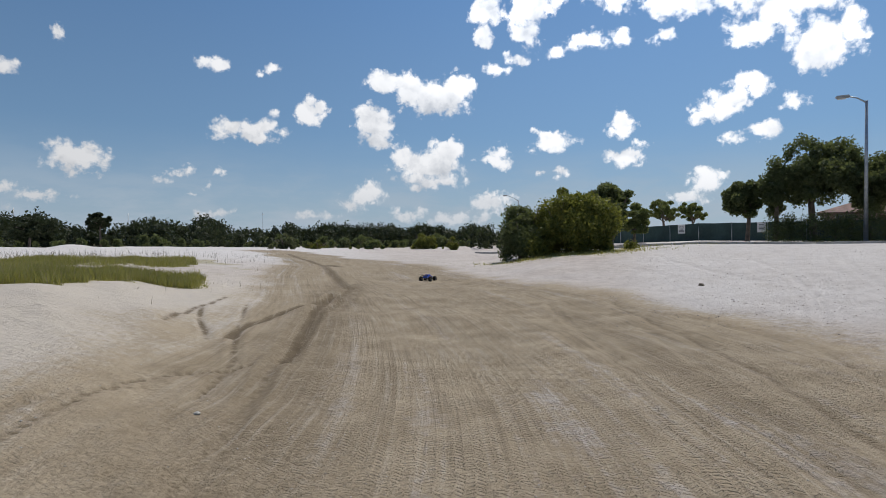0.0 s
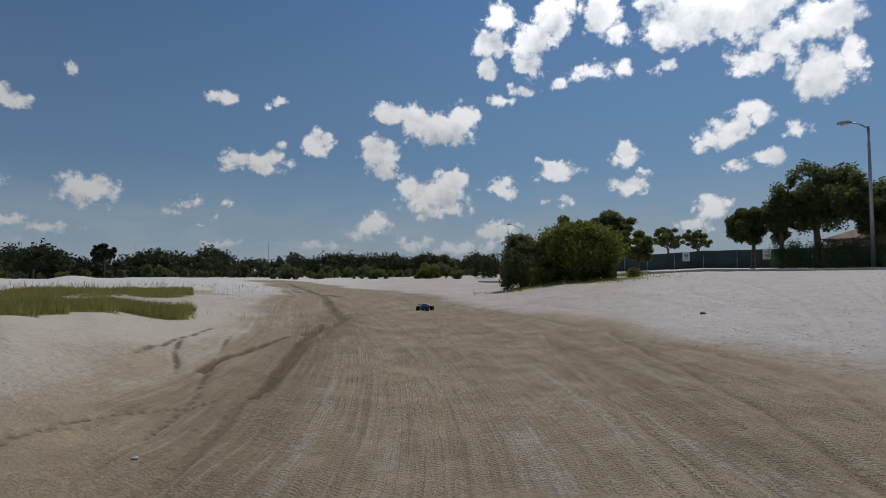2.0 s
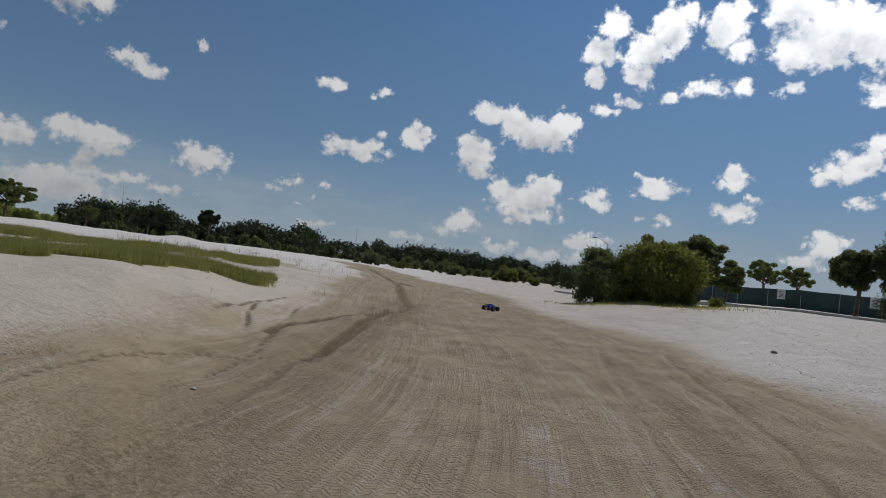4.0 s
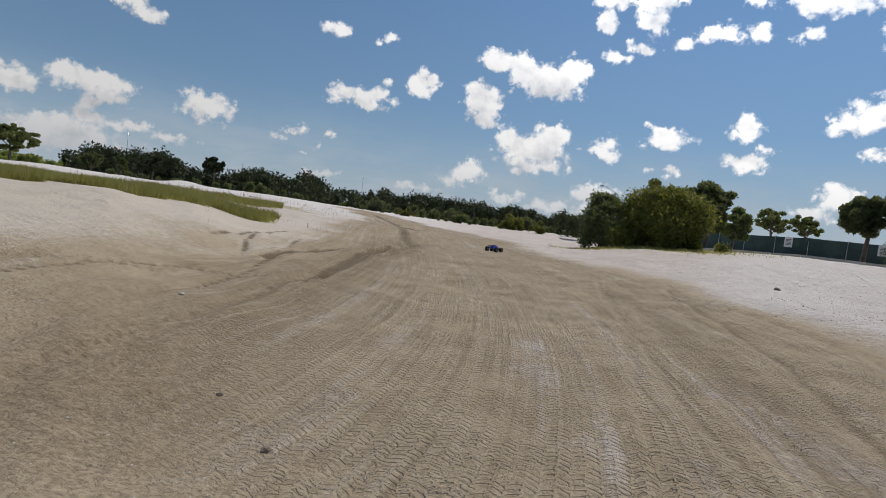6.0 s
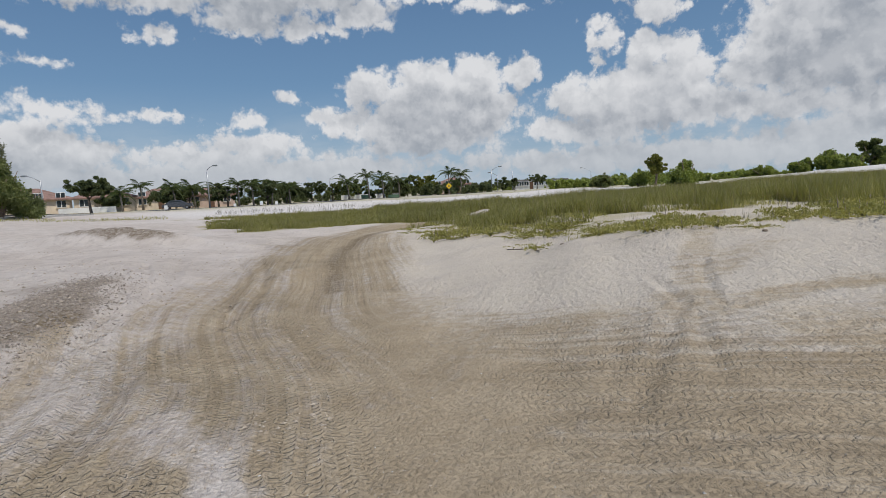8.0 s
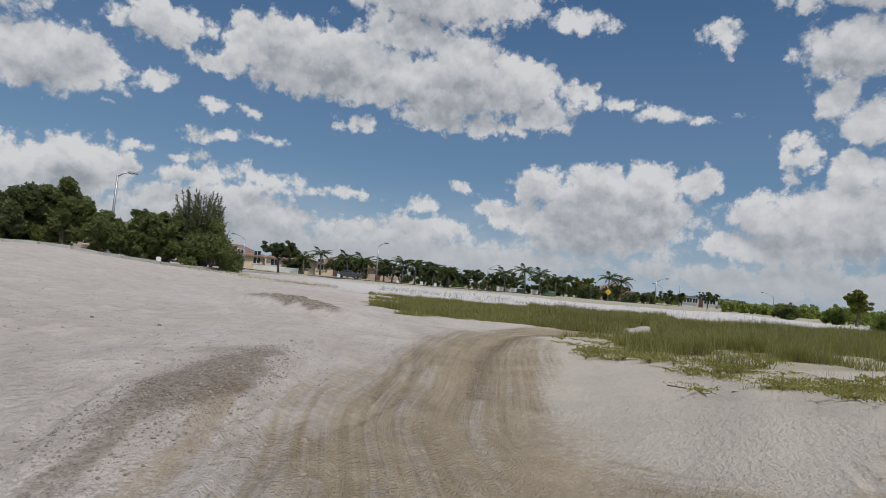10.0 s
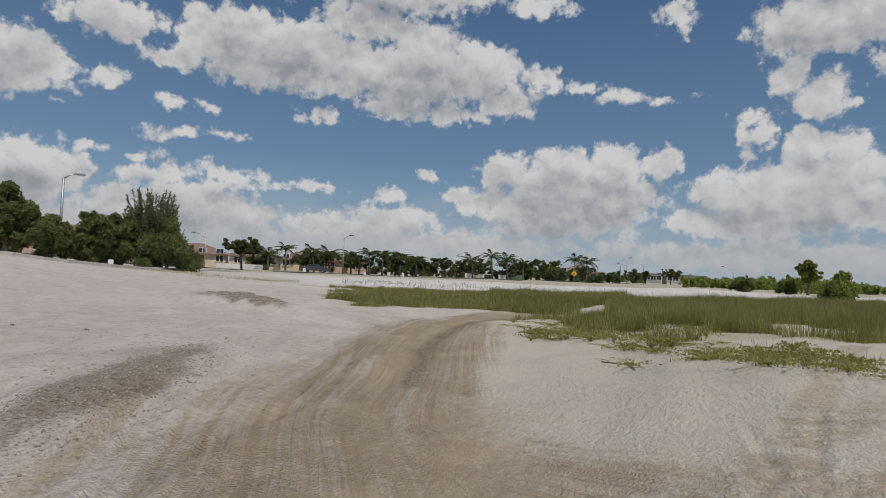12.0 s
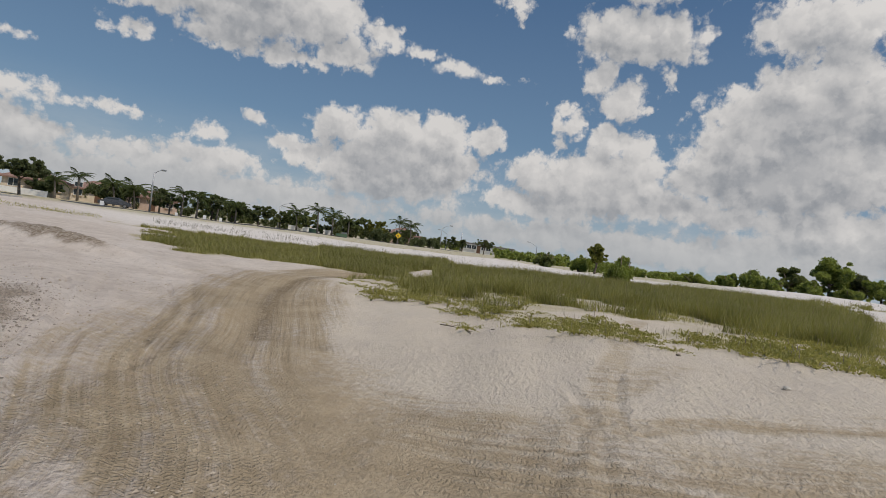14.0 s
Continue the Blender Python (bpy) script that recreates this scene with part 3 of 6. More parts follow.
def spot(bearing, reach):
    """Plan position at a bearing (degrees left of north) and a distance from where the camera is held."""
    return STAND[0] - math.sin(radians(bearing)) * reach, STAND[1] + math.cos(radians(bearing)) * reach


REACH = np.array([0, 2.5, 5, 8, 11, 16, 24, 36, 52, 80, 140, 400, 4000.0])
SLOPES = {}


def slope(bearing, *heights):
    SLOPES[bearing] = np.array([0.0, *heights, 0.0])


slope(-110, 0, .05, .12, .2, .4, .8, 1.3, 1.5, 1.4, 1.2, .5)
slope(-45, .02, .05, .12, .25, .5, .95, 1.40, 1.45, 1.45, 1.3, .5)
slope(-25, 0, .03, .08, .15, .35, .75, 1.30, 1.42, 1.45, 1.2, .5)
slope(-12, 0, 0, .03, .06, .2, .5, .85, 1.0, .9, .6, .3)
slope(-4, 0, 0, 0, .02, .05, .1, .2, .3, .3, .2, .1)
slope(8, 0, 0, 0, 0, 0, 0, .02, .1, .2, .2, .1)
slope(18, .03, .08, .12, .16, .22, .3, .4, .6, .7, .5, .2)
slope(26, .06, .16, .25, .32, .42, .55, .7, .95, .9, .6, .2)
slope(32, .1, .25, .45, .62, .75, .75, .8, 1.0, 1.0, .6, .2)
slope(38, .15, .38, .65, .87, .85, .8, .85, 1.05, 1.0, .6, .2)
slope(50, .2, .5, .82, .95, .88, .85, .95, 1.2, 1.2, .6, .3)
slope(60, .2, .5, .84, .93, .88, .85, .95, 1.4, 1.45, .7, .3)
slope(72, .18, .48, .82, .86, .82, .78, .8, .95, 1.1, .7, .3)
slope(80, .16, .42, .74, .80, .77, .75, .75, .7, .75, .6, .3)
slope(88, .1, .3, .56, .68, .66, .62, .6, .6, .7, .5, .3)
slope(96, .06, .18, .3, .42, .45, .42, .42, .5, .6, .4, .3)
slope(106, .02, .06, .12, .2, .3, .28, .3, .4, .45, .3, .3)
slope(114, 0, .03, .08, .15, .22, .25, .28, .38, .4, .3, .3)
slope(124, .02, .08, .2, .28, .35, .35, .4, .45, .4, .3, .3)
slope(134, .08, .2, .42, .48, .52, .5, .6, .75, .6, .4, .3)
slope(142, .1, .28, .45, .48, .5, .6, .95, 1.05, .9, .6, .4)
slope(154, .1, .3, .45, .55, .7, 1.2, 1.68, 1.75, 1.6, 1.2, .6)
slope(185, .08, .25, .4, .5, .7, 1.2, 1.6, 1.7, 1.5, 1.2, .6)
SLOPES[250] = SLOPES[-110]

# low mounds: bearing, reach, half length along the line of sight, half width, turn, height
MOUNDS = [(132.4, 16.2, .55, 2.9, -42, .42), (139.6, 14.2, .22, .40, 0, -.16), (139.6, 14.8, .25, .6, 0, .07), (141, 6.4, .5, 2.2, 64, .2), (60, 68, 5, 16, 0, .5), (76, 56, 4, 18, 0, .15), (29, 64, 6, 15, 0, .2), (33.0, 58, 4, 2.0, 0, .42), (43, 56, 4, 5, 0, .2),
          (100, 58, 4, 22, 0, .28), (120, 62, 4, 18, 0, .2), (143.5, 9.5, .7, 2.6, -15, .1), (118, 9.5, .25, 1.4, 60, .1), (147, 7.6, .5, 1.6, 50, .08)]
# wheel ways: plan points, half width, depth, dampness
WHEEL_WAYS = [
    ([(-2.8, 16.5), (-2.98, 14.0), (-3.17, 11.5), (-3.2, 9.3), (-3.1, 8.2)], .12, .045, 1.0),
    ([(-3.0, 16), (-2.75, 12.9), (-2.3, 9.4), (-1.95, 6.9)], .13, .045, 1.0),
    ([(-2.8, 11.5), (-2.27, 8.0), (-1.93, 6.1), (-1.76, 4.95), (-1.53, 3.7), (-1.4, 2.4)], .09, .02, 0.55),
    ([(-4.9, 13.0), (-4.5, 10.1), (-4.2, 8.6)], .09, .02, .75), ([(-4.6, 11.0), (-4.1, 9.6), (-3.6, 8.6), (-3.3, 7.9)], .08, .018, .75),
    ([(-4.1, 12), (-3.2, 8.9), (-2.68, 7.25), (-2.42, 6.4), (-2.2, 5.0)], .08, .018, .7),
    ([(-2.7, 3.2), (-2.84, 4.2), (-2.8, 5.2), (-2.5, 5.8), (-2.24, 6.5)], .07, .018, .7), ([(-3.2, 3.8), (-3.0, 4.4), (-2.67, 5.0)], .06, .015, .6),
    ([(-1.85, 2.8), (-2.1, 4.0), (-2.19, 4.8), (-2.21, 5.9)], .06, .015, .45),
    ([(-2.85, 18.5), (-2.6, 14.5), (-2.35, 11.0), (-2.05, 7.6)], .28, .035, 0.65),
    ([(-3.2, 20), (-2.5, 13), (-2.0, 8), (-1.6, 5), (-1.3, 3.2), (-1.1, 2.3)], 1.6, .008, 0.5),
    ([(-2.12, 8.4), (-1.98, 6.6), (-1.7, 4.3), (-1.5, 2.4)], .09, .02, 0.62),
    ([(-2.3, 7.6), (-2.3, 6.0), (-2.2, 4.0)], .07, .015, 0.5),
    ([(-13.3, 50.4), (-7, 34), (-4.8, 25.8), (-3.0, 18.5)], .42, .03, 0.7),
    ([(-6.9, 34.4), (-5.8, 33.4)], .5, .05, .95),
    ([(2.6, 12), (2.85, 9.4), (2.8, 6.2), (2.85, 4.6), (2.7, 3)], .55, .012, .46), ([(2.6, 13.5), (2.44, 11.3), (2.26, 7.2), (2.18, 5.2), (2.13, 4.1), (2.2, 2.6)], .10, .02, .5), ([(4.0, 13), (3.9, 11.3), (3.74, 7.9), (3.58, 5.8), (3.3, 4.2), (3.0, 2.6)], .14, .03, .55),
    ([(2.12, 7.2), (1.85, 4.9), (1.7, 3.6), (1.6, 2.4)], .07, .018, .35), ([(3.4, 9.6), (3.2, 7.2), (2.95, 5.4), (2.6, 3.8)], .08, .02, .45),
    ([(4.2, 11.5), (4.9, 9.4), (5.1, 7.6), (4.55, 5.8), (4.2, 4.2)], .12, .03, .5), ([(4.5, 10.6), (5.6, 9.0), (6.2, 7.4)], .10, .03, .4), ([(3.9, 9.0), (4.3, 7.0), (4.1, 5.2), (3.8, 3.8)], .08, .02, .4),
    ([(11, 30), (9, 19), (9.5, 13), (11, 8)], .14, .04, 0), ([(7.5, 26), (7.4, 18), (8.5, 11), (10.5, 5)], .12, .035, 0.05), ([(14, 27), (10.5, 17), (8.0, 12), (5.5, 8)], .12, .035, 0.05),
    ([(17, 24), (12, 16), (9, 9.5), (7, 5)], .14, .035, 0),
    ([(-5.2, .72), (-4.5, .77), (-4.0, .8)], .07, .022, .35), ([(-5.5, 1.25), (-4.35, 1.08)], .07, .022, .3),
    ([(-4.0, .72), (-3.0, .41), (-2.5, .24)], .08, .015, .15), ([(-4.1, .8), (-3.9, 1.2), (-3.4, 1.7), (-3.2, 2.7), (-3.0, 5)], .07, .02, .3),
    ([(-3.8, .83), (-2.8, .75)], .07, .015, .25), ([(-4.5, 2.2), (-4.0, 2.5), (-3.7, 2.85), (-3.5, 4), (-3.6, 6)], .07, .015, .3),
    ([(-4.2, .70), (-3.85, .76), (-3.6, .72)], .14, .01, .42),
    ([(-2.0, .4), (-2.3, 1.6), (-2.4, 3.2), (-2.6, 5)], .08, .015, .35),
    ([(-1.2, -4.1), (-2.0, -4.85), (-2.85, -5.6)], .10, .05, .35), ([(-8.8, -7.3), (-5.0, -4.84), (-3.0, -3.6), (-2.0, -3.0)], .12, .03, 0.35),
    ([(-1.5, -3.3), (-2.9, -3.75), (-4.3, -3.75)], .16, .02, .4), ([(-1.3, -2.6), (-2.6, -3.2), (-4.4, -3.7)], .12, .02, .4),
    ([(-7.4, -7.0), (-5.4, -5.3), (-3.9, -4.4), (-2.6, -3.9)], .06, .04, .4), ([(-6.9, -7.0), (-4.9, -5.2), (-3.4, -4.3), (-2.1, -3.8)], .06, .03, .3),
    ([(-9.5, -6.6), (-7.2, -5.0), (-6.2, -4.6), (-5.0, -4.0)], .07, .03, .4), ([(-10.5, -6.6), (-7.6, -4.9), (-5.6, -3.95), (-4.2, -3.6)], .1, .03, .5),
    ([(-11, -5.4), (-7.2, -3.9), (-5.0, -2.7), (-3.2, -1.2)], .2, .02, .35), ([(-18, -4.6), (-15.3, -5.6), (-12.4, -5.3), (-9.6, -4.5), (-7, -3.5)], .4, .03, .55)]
# the driven ground: centre line and half width
DRIVE = [(-16, 58, 3.0), (-9, 44, 3.4), (-5, 34, 3.8), (-2.6, 23, 4.4), (-.3, 14, 4.6), (.7, 8, 4.8), (.9, 3.5, 4.6), (.3, .6, 3.5), (-1.5, -.7, 1.6),
         (-3.3, -1.6, 1.05), (-5.0, -2.85, 1.05), (-7.2, -3.75, .95), (-11.6, -5.45, .8), (-15.5, -6.2, .6), (-19, -5, .5)]
# lesser drives branching off it, more faintly worn: plan points, half width, wear
BRANCHES = [([(-4.4, -3.7), (-2.9, -3.7), (-1.0, -3.3), (1.5, -2.6)], .35, .3), ([(-4.6, -3.6), (-3.0, -3.0), (-1.0, -2.1)], .22, .35), ([(-4.2, -3.7), (-2.4, -4.2), (-.5, -4.4)], .18, .28),
            ([(-11, -6.2), (-7.8, -5.3), (-5.2, -4.6), (-3, -4.3)], .3, .38), ([(-6.0, 2.0), (-4.7, .95), (-3.2, .9), (-2.2, 1.0)], .3, .38), ([(-4.9, 4.5), (-4.3, 2.0), (-3.9, .8)], .25, .35),
            ([(-10, 2.4), (-7, 1.6), (-5.2, 1.1), (-3.5, .9)], .22, .42)]


def smooth(a, b, x):
    t = np.clip((x - a) / (b - a), 0, 1)
    return t * t * (3 - 2 * t)


def curve(points, step=0.12):
    """A smooth line through plan points, finely divided."""
    pts = np.array(points, float)
    pts = np.vstack([2 * pts[0] - pts[1], pts, 2 * pts[-1] - pts[-2]])
    out = []
    for a, b, c, d in zip(pts, pts[1:], pts[2:], pts[3:]):
        k = max(2, int(np.hypot(*(c - b)[:2]) / step))
        t = np.linspace(0, 1, k, endpoint=False)[:, None]
        out.append(.5 * ((2 * b) + (c - a) * t + (2 * a - 5 * b + 4 * c - d) * t * t + (3 * b - a - 3 * c + d) * t ** 3))
    return np.vstack(out + [pts[-2:-1]])


def lattice(x, y, seed):
    """Smooth value noise in the plan, about -1 to 1."""
    xi, yi = np.floor(x), np.floor(y)
    fx, fy = x - xi, y - yi
    fx, fy = fx * fx * (3 - 2 * fx), fy * fy * (3 - 2 * fy)

    def h(i, j):
        v = np.sin(i * 127.1 + j * 311.7 + seed * 74.7) * 43758.5453
        return 2 * (v - np.floor(v)) - 1
    return (h(xi, yi) * (1 - fx) + h(xi + 1, yi) * fx) * (1 - fy) + (h(xi, yi + 1) * (1 - fx) + h(xi + 1, yi + 1) * fx) * fy


BEARINGS = np.array(sorted(SLOPES))
TABLE = np.array([SLOPES[b] for b in sorted(SLOPES)])


def polar(x, y):
    dx, dy = np.asarray(x, float) - STAND[0], np.asarray(y, float) - STAND[1]
    b = np.degrees(np.arctan2(-dx, dy))
    return np.where(b < -110, b + 360, b), np.hypot(dx, dy)


def within(x, y, line):
    """How far outside a band of changing width the positions lie (negative: inside)."""
    out = np.empty(len(x))
    for s in range(0, len(x), 20000):
        d = np.sqrt((x[s:s + 20000, None] - line[None, ::3, 0]) ** 2 + (y[s:s + 20000, None] - line[None, ::3, 1]) ** 2)
        out[s:s + 20000] = (d - line[None, ::3, 2]).min(1)
    return out


def near_line(x, y, line):
    """Distance to a finely divided line, and the index of its nearest point."""
    best, index = np.full(len(x), 1e9), np.zeros(len(x), int)
    for s in range(0, len(x), 20000):
        d = (x[s:s + 20000, None] - line[None, :, 0]) ** 2 + (y[s:s + 20000, None] - line[None, :, 1]) ** 2
        k = d.argmin(1)
        index[s:s + 20000], best[s:s + 20000] = k, np.sqrt(d[np.arange(len(k)), k])
    return best, index


WAYS = [(curve(p), wd, dp, wet) for p, wd, dp, wet in WHEEL_WAYS]


def land(x, y, fine=True):
    """The height of the ground at plan positions."""
    x, y = np.atleast_1d(np.asarray(x, float)), np.atleast_1d(np.asarray(y, float))
    b, r = polar(x, y)
    k = np.clip(np.searchsorted(BEARINGS, b) - 1, 0, len(BEARINGS) - 2)
    u = (b - BEARINGS[k]) / (BEARINGS[k + 1] - BEARINGS[k])
    u = u * u * (3 - 2 * u) * .5 + u * .5
    j = np.clip(np.searchsorted(REACH, r) - 1, 0, len(REACH) - 2)
    v = (r - REACH[j]) / (REACH[j + 1] - REACH[j])
    v = v * v * (3 - 2 * v) * .4 + v * .6
    z = (TABLE[k, j] * (1 - v) + TABLE[k, j + 1] * v) * (1 - u) + (TABLE[k + 1, j] * (1 - v) + TABLE[k + 1, j + 1] * v) * u
    for mb, mr, half_r, half_w, turn, up in MOUNDS:
        cx, cy = spot(mb, mr)
        dx, dy = x - cx, y - cy
        ang = radians(mb + turn)
        ar, aw = -math.sin(ang) * dx + math.cos(ang) * dy, math.cos(ang) * dx + math.sin(ang) * dy
        q = (ar / half_r) ** 2 + (aw / half_w) ** 2
        z = z + up * np.exp(-q * 1.1)
    bumpy = smooth(1.5, 6, r) * (1 - smooth(150, 400, r))
    z = z + bumpy * (.04 * lattice(x / 2.3, y / 2.3, 1) + .026 * lattice(x / .9, y / .9, 2))
    z = z + smooth(3, 8, r) * (1 - smooth(30, 60, r)) * .02 * lattice(x / .45, y / .45, 8)
    z = z + smooth(30, 70, r) * (1 - smooth(200, 400, r)) * .12 * lattice(x / 7, y / 7, 3)
    if fine:
        z = z + .006 * lattice(x / .31, y / .31, 4) * smooth(.3, 2, r)
        close = np.where(r < 65)[0]
        for line, wide, deep, _ in WAYS:
            d, _ = near_line(x[close], y[close], line)
            q = d / wide
            z[close] += -deep * np.exp(-q ** 2 * 1.4) + deep * .4 * np.exp(-((q - 1.7) / .5) ** 2)
    return z


def on_land(bearing, reach, sink=0.0):
    x, y = spot(bearing, reach)
    return Vector((x, y, float(land(x, y)[0]) - sink))


# grassy ground: bearings from and to, reach from and to at either end, how dense
TURF = [(25, 50, 18.0, 10.2, 21, 17, 1.0), (23, 50, 27, 22, 36, 34, .85), (54, 63, 10.5, 10.5, 15, 50, .6), (61, 99, 13.5, 16.5, 50, 33, 1.0), (97, 124, 20, 21.5, 44, 36, 1.0), (96, 106, 15.5, 17.5, 18, 18.5, .6),
        (58, 104, 8.6, 12.5, 13.5, 17, .42)]


def turf_at(x, y):
    b, r = polar(x, y)
    out = np.zeros(len(b))
    for b0, b1, n0, n1, f0, f1, dense in TURF:
        t = np.clip((b - b0) / (b1 - b0), 0, 1)
        lo, hi = n0 + (n1 - n0) * t, f0 + (f1 - f0) * t
        wob = 1.7 * lattice(x / 2.1, y / 2.1, 9) + 1.2 * lattice(x / .7, y / .7, 10)
        inside = smooth(-.3, .9, r - lo + wob) * smooth(-.3, 2.5, hi - r + 1.5 * wob) * smooth(-.5, 1.5, b - b0 + 2.2 * wob) * smooth(-.5, 1.5, b1 - b + 2.2 * wob)
        out = np.maximum(out, inside * dense)
    return out


def build_ground():
    radii = [0.0]
    r = .22
    while r < 3900:
        radii.append(r)
        r *= 1.03 if r < 1.5 else 1.012 if r < 14 else 1.018 if r < 26 else (1.03 if r < 90 else 1.12)
    radii = np.array(radii[1:] + [3950.0])
    ang = np.radians(np.concatenate([np.linspace(-48, 168, 980, endpoint=False), np.linspace(168, 312, 90, endpoint=False)]))
    count = len(ang)
    rr, aa = np.meshgrid(radii, ang, indexing="ij")
    x = np.concatenate([[STAND[0]], (STAND[0] - np.sin(aa) * rr).ravel()])
    y = np.concatenate([[STAND[1]], (STAND[1] + np.cos(aa) * rr).ravel()])
    z = land(x, y)
    i = np.arange(len(radii) - 1)[:, None] * count + np.arange(count)[None, :] + 1
    nxt = np.arange(len(radii) - 1)[:, None] * count + (np.arange(count)[None, :] + 1) % count + 1
    quads = np.stack([i, nxt, nxt + count, i + count], -1).reshape(-1, 4)[:, ::-1]
    me = bpy.data.meshes.new("ground")
    fan = [(0, 1 + (k + 1) % count, 1 + k) for k in range(count)]
    me.from_pydata(np.stack([x, y, z], 1).tolist(), [], [tuple(f[::-1]) for f in fan] + quads.tolist())
    me.polygons.foreach_set("use_smooth", [True] * len(me.polygons))
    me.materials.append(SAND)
    me.update()
    if me.polygons[len(me.polygons) // 2].normal.z < 0:
        me.flip_normals()
    line = curve(DRIVE)
    b, r = polar(x, y)
    close = np.where(r < 80)[0]
    d, k = near_line(x[close], y[close], line)
    ahead = np.gradient(line[:, :2], axis=0)
    ahead /= np.hypot(ahead[:, 0], ahead[:, 1])[:, None]
    run = np.concatenate([[0], np.cumsum(np.hypot(*np.diff(line[:, :2], axis=0).T))])
    off = np.stack([x[close] - line[k, 0], y[close] - line[k, 1]], 1)
    side = off[:, 1] * ahead[k, 0] - off[:, 0] * ahead[k, 1]
    fields = {name: np.zeros(len(x)) for name in ("along", "across", "driven", "damp", "turf", "crisp", "warm", "clean")}
    fields["along"][close] = run[k] + (off * ahead[k]).sum(1)
    fields["across"][close] = side
    # on the inside of the bend the wheels swing round in a wide arc
    swing = np.where((b[close] > 36) & (b[close] < 106) & (r[close] < 7) & (r[close] > 1.2))[0]
    bc, rc = b[close], r[close]
    inner = np.minimum(np.minimum((bc - 36) * rc / 57.3, (106 - bc) * rc / 57.3), np.minimum(7 - rc, rc - 1.2))
    crisp = np.where(inner > 0, smooth(.08, .8, inner), smooth(.08, .8, -inner) * (1 - smooth(3.6, 4.8, np.abs(side))))
    fields["crisp"][close] = crisp
    sx, sy = x[close][swing] + 12.0, y[close][swing] - 2.0
    fields["along"][close[swing]] = np.arctan2(sy, sx) * 9.5
    fields["across"][close[swing]] = np.hypot(sx, sy) - 9.5 - 1.0
    wob = .5 * lattice(x[close] / 1.3, y[close] / 1.3, 5) + .9 * lattice(x[close] / 4.1, y[close] / 4.1, 6)
    # the worn edge is soft to the north and sharper where the way bends round to the west
    soft = .85 + .15 * smooth(-1.5, 1.5, y[close])
    worn = 1 - smooth(-1.2, 1.5, (within(x[close], y[close], line) + wob * soft) / soft)
    # dry pale sand left standing between the wheel ways
    for cx, cy, a, ln, wd in ((-1.75, -2.1, 52, 1.0, .26), (1.5, 2.7, 100, 1.4, .3), (1.0, 5.4, 95, 1.3, .28), (2.7, 4.6, 110, 1.6, .35), (3.3, 2.6, 120, 1.2, .4), (-3.4, 9.0, 112, 1.5, .5), (-4.4, 10.6, 112, 1.2, .4)):
        dx, dy = x[close] - cx, y[close] - cy
        u, v = (dx * math.cos(radians(a)) + dy * math.sin(radians(a))) / ln, (-dx * math.sin(radians(a)) + dy * math.cos(radians(a))) / wd
        worn = worn * (1 - (.75 if cy < 0 else .38) * np.exp(-(u * u + v * v) - .6 * lattice(x[close] / .3, y[close] / .3, 15)).clip(0, 1))
    for way, wide, amount in BRANCHES:
        dd, _ = near_line(x[close], y[close], curve(way))
        worn = np.maximum(worn, amount * (1 - smooth(.5, 1.4, dd / wide + .35 * lattice(x[close] / .5, y[close] / .5, 16))))
    fields["driven"][close] = worn
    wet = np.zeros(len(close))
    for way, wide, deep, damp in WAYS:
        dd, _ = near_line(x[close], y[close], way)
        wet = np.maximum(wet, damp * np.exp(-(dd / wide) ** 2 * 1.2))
    # churned, darker soil on the bank beside the wheel ways, and the silty face of the low mound
    for bb, rad, half_r, half_w, turn, amount in ((140.7, 6.3, .45, 2.2, 64, .58), (149.5, 4.6, .16, .8, 60, .5), (131.8, 15.8, .40, 2.4, -42, .62), (139.6, 14.2, .2, .35, 0, .6), (137, 8.2, .4, .9, 20, .4), (-27, 8.6, .5, 1.5, 40, .32), (-24, 6.4, .35, 1.1, 60, .28), (-33, 7.4, .4, 1.2, 30, .3), (-20, 9.6, .3, .9, 30, .3)):
        cx, cy = spot(bb, rad)
        a = radians(bb + turn)
        dx, dy = x[close] - cx, y[close] - cy
        q = np.hypot((-math.sin(a) * dx + math.cos(a) * dy) / half_r, (math.cos(a) * dx + math.sin(a) * dy) / half_w)
        wet = np.maximum(wet, amount * (1 - smooth(.55, 1.15, q + .3 * lattice(x[close] / .4, y[close] / .4, 7))))
    fields["warm"] = smooth(2, 26, b) * (1 - smooth(104, 122, b)) * (1 - smooth(14, 30, r))
    fields["clean"] = smooth(26, 46, r) * (1 - smooth(150, 220, r)) * smooth(4, 14, b) * (1 - smooth(124, 134, b))
    # clean drifted sand on the eastern slope
    fields["clean"] = np.maximum(fields["clean"], .65 * smooth(14, 22, -b) * smooth(8, 14, r) * (1 - smooth(60, 90, r)))
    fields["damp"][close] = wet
    fields["turf"] = turf_at(x, y)
    verge = smooth(56, 66, r) * smooth(66, 74, b) * (1 - smooth(150, 160, b))
    fields["turf"] = np.maximum(fields["turf"], verge * .85)
    far = smooth(110, 170, r)
    fields["turf"] = np.maximum(fields["turf"], far * .9)
    for name, values in fields.items():
        me.attributes.new(name, "FLOAT", "POINT").data.foreach_set("value", values.astype(np.float32))
    return tagged(new("ground", me), "pale sandy ground with damp tan wheel tracks and grassy banks", "ground", kind="structure")


ground = build_ground()


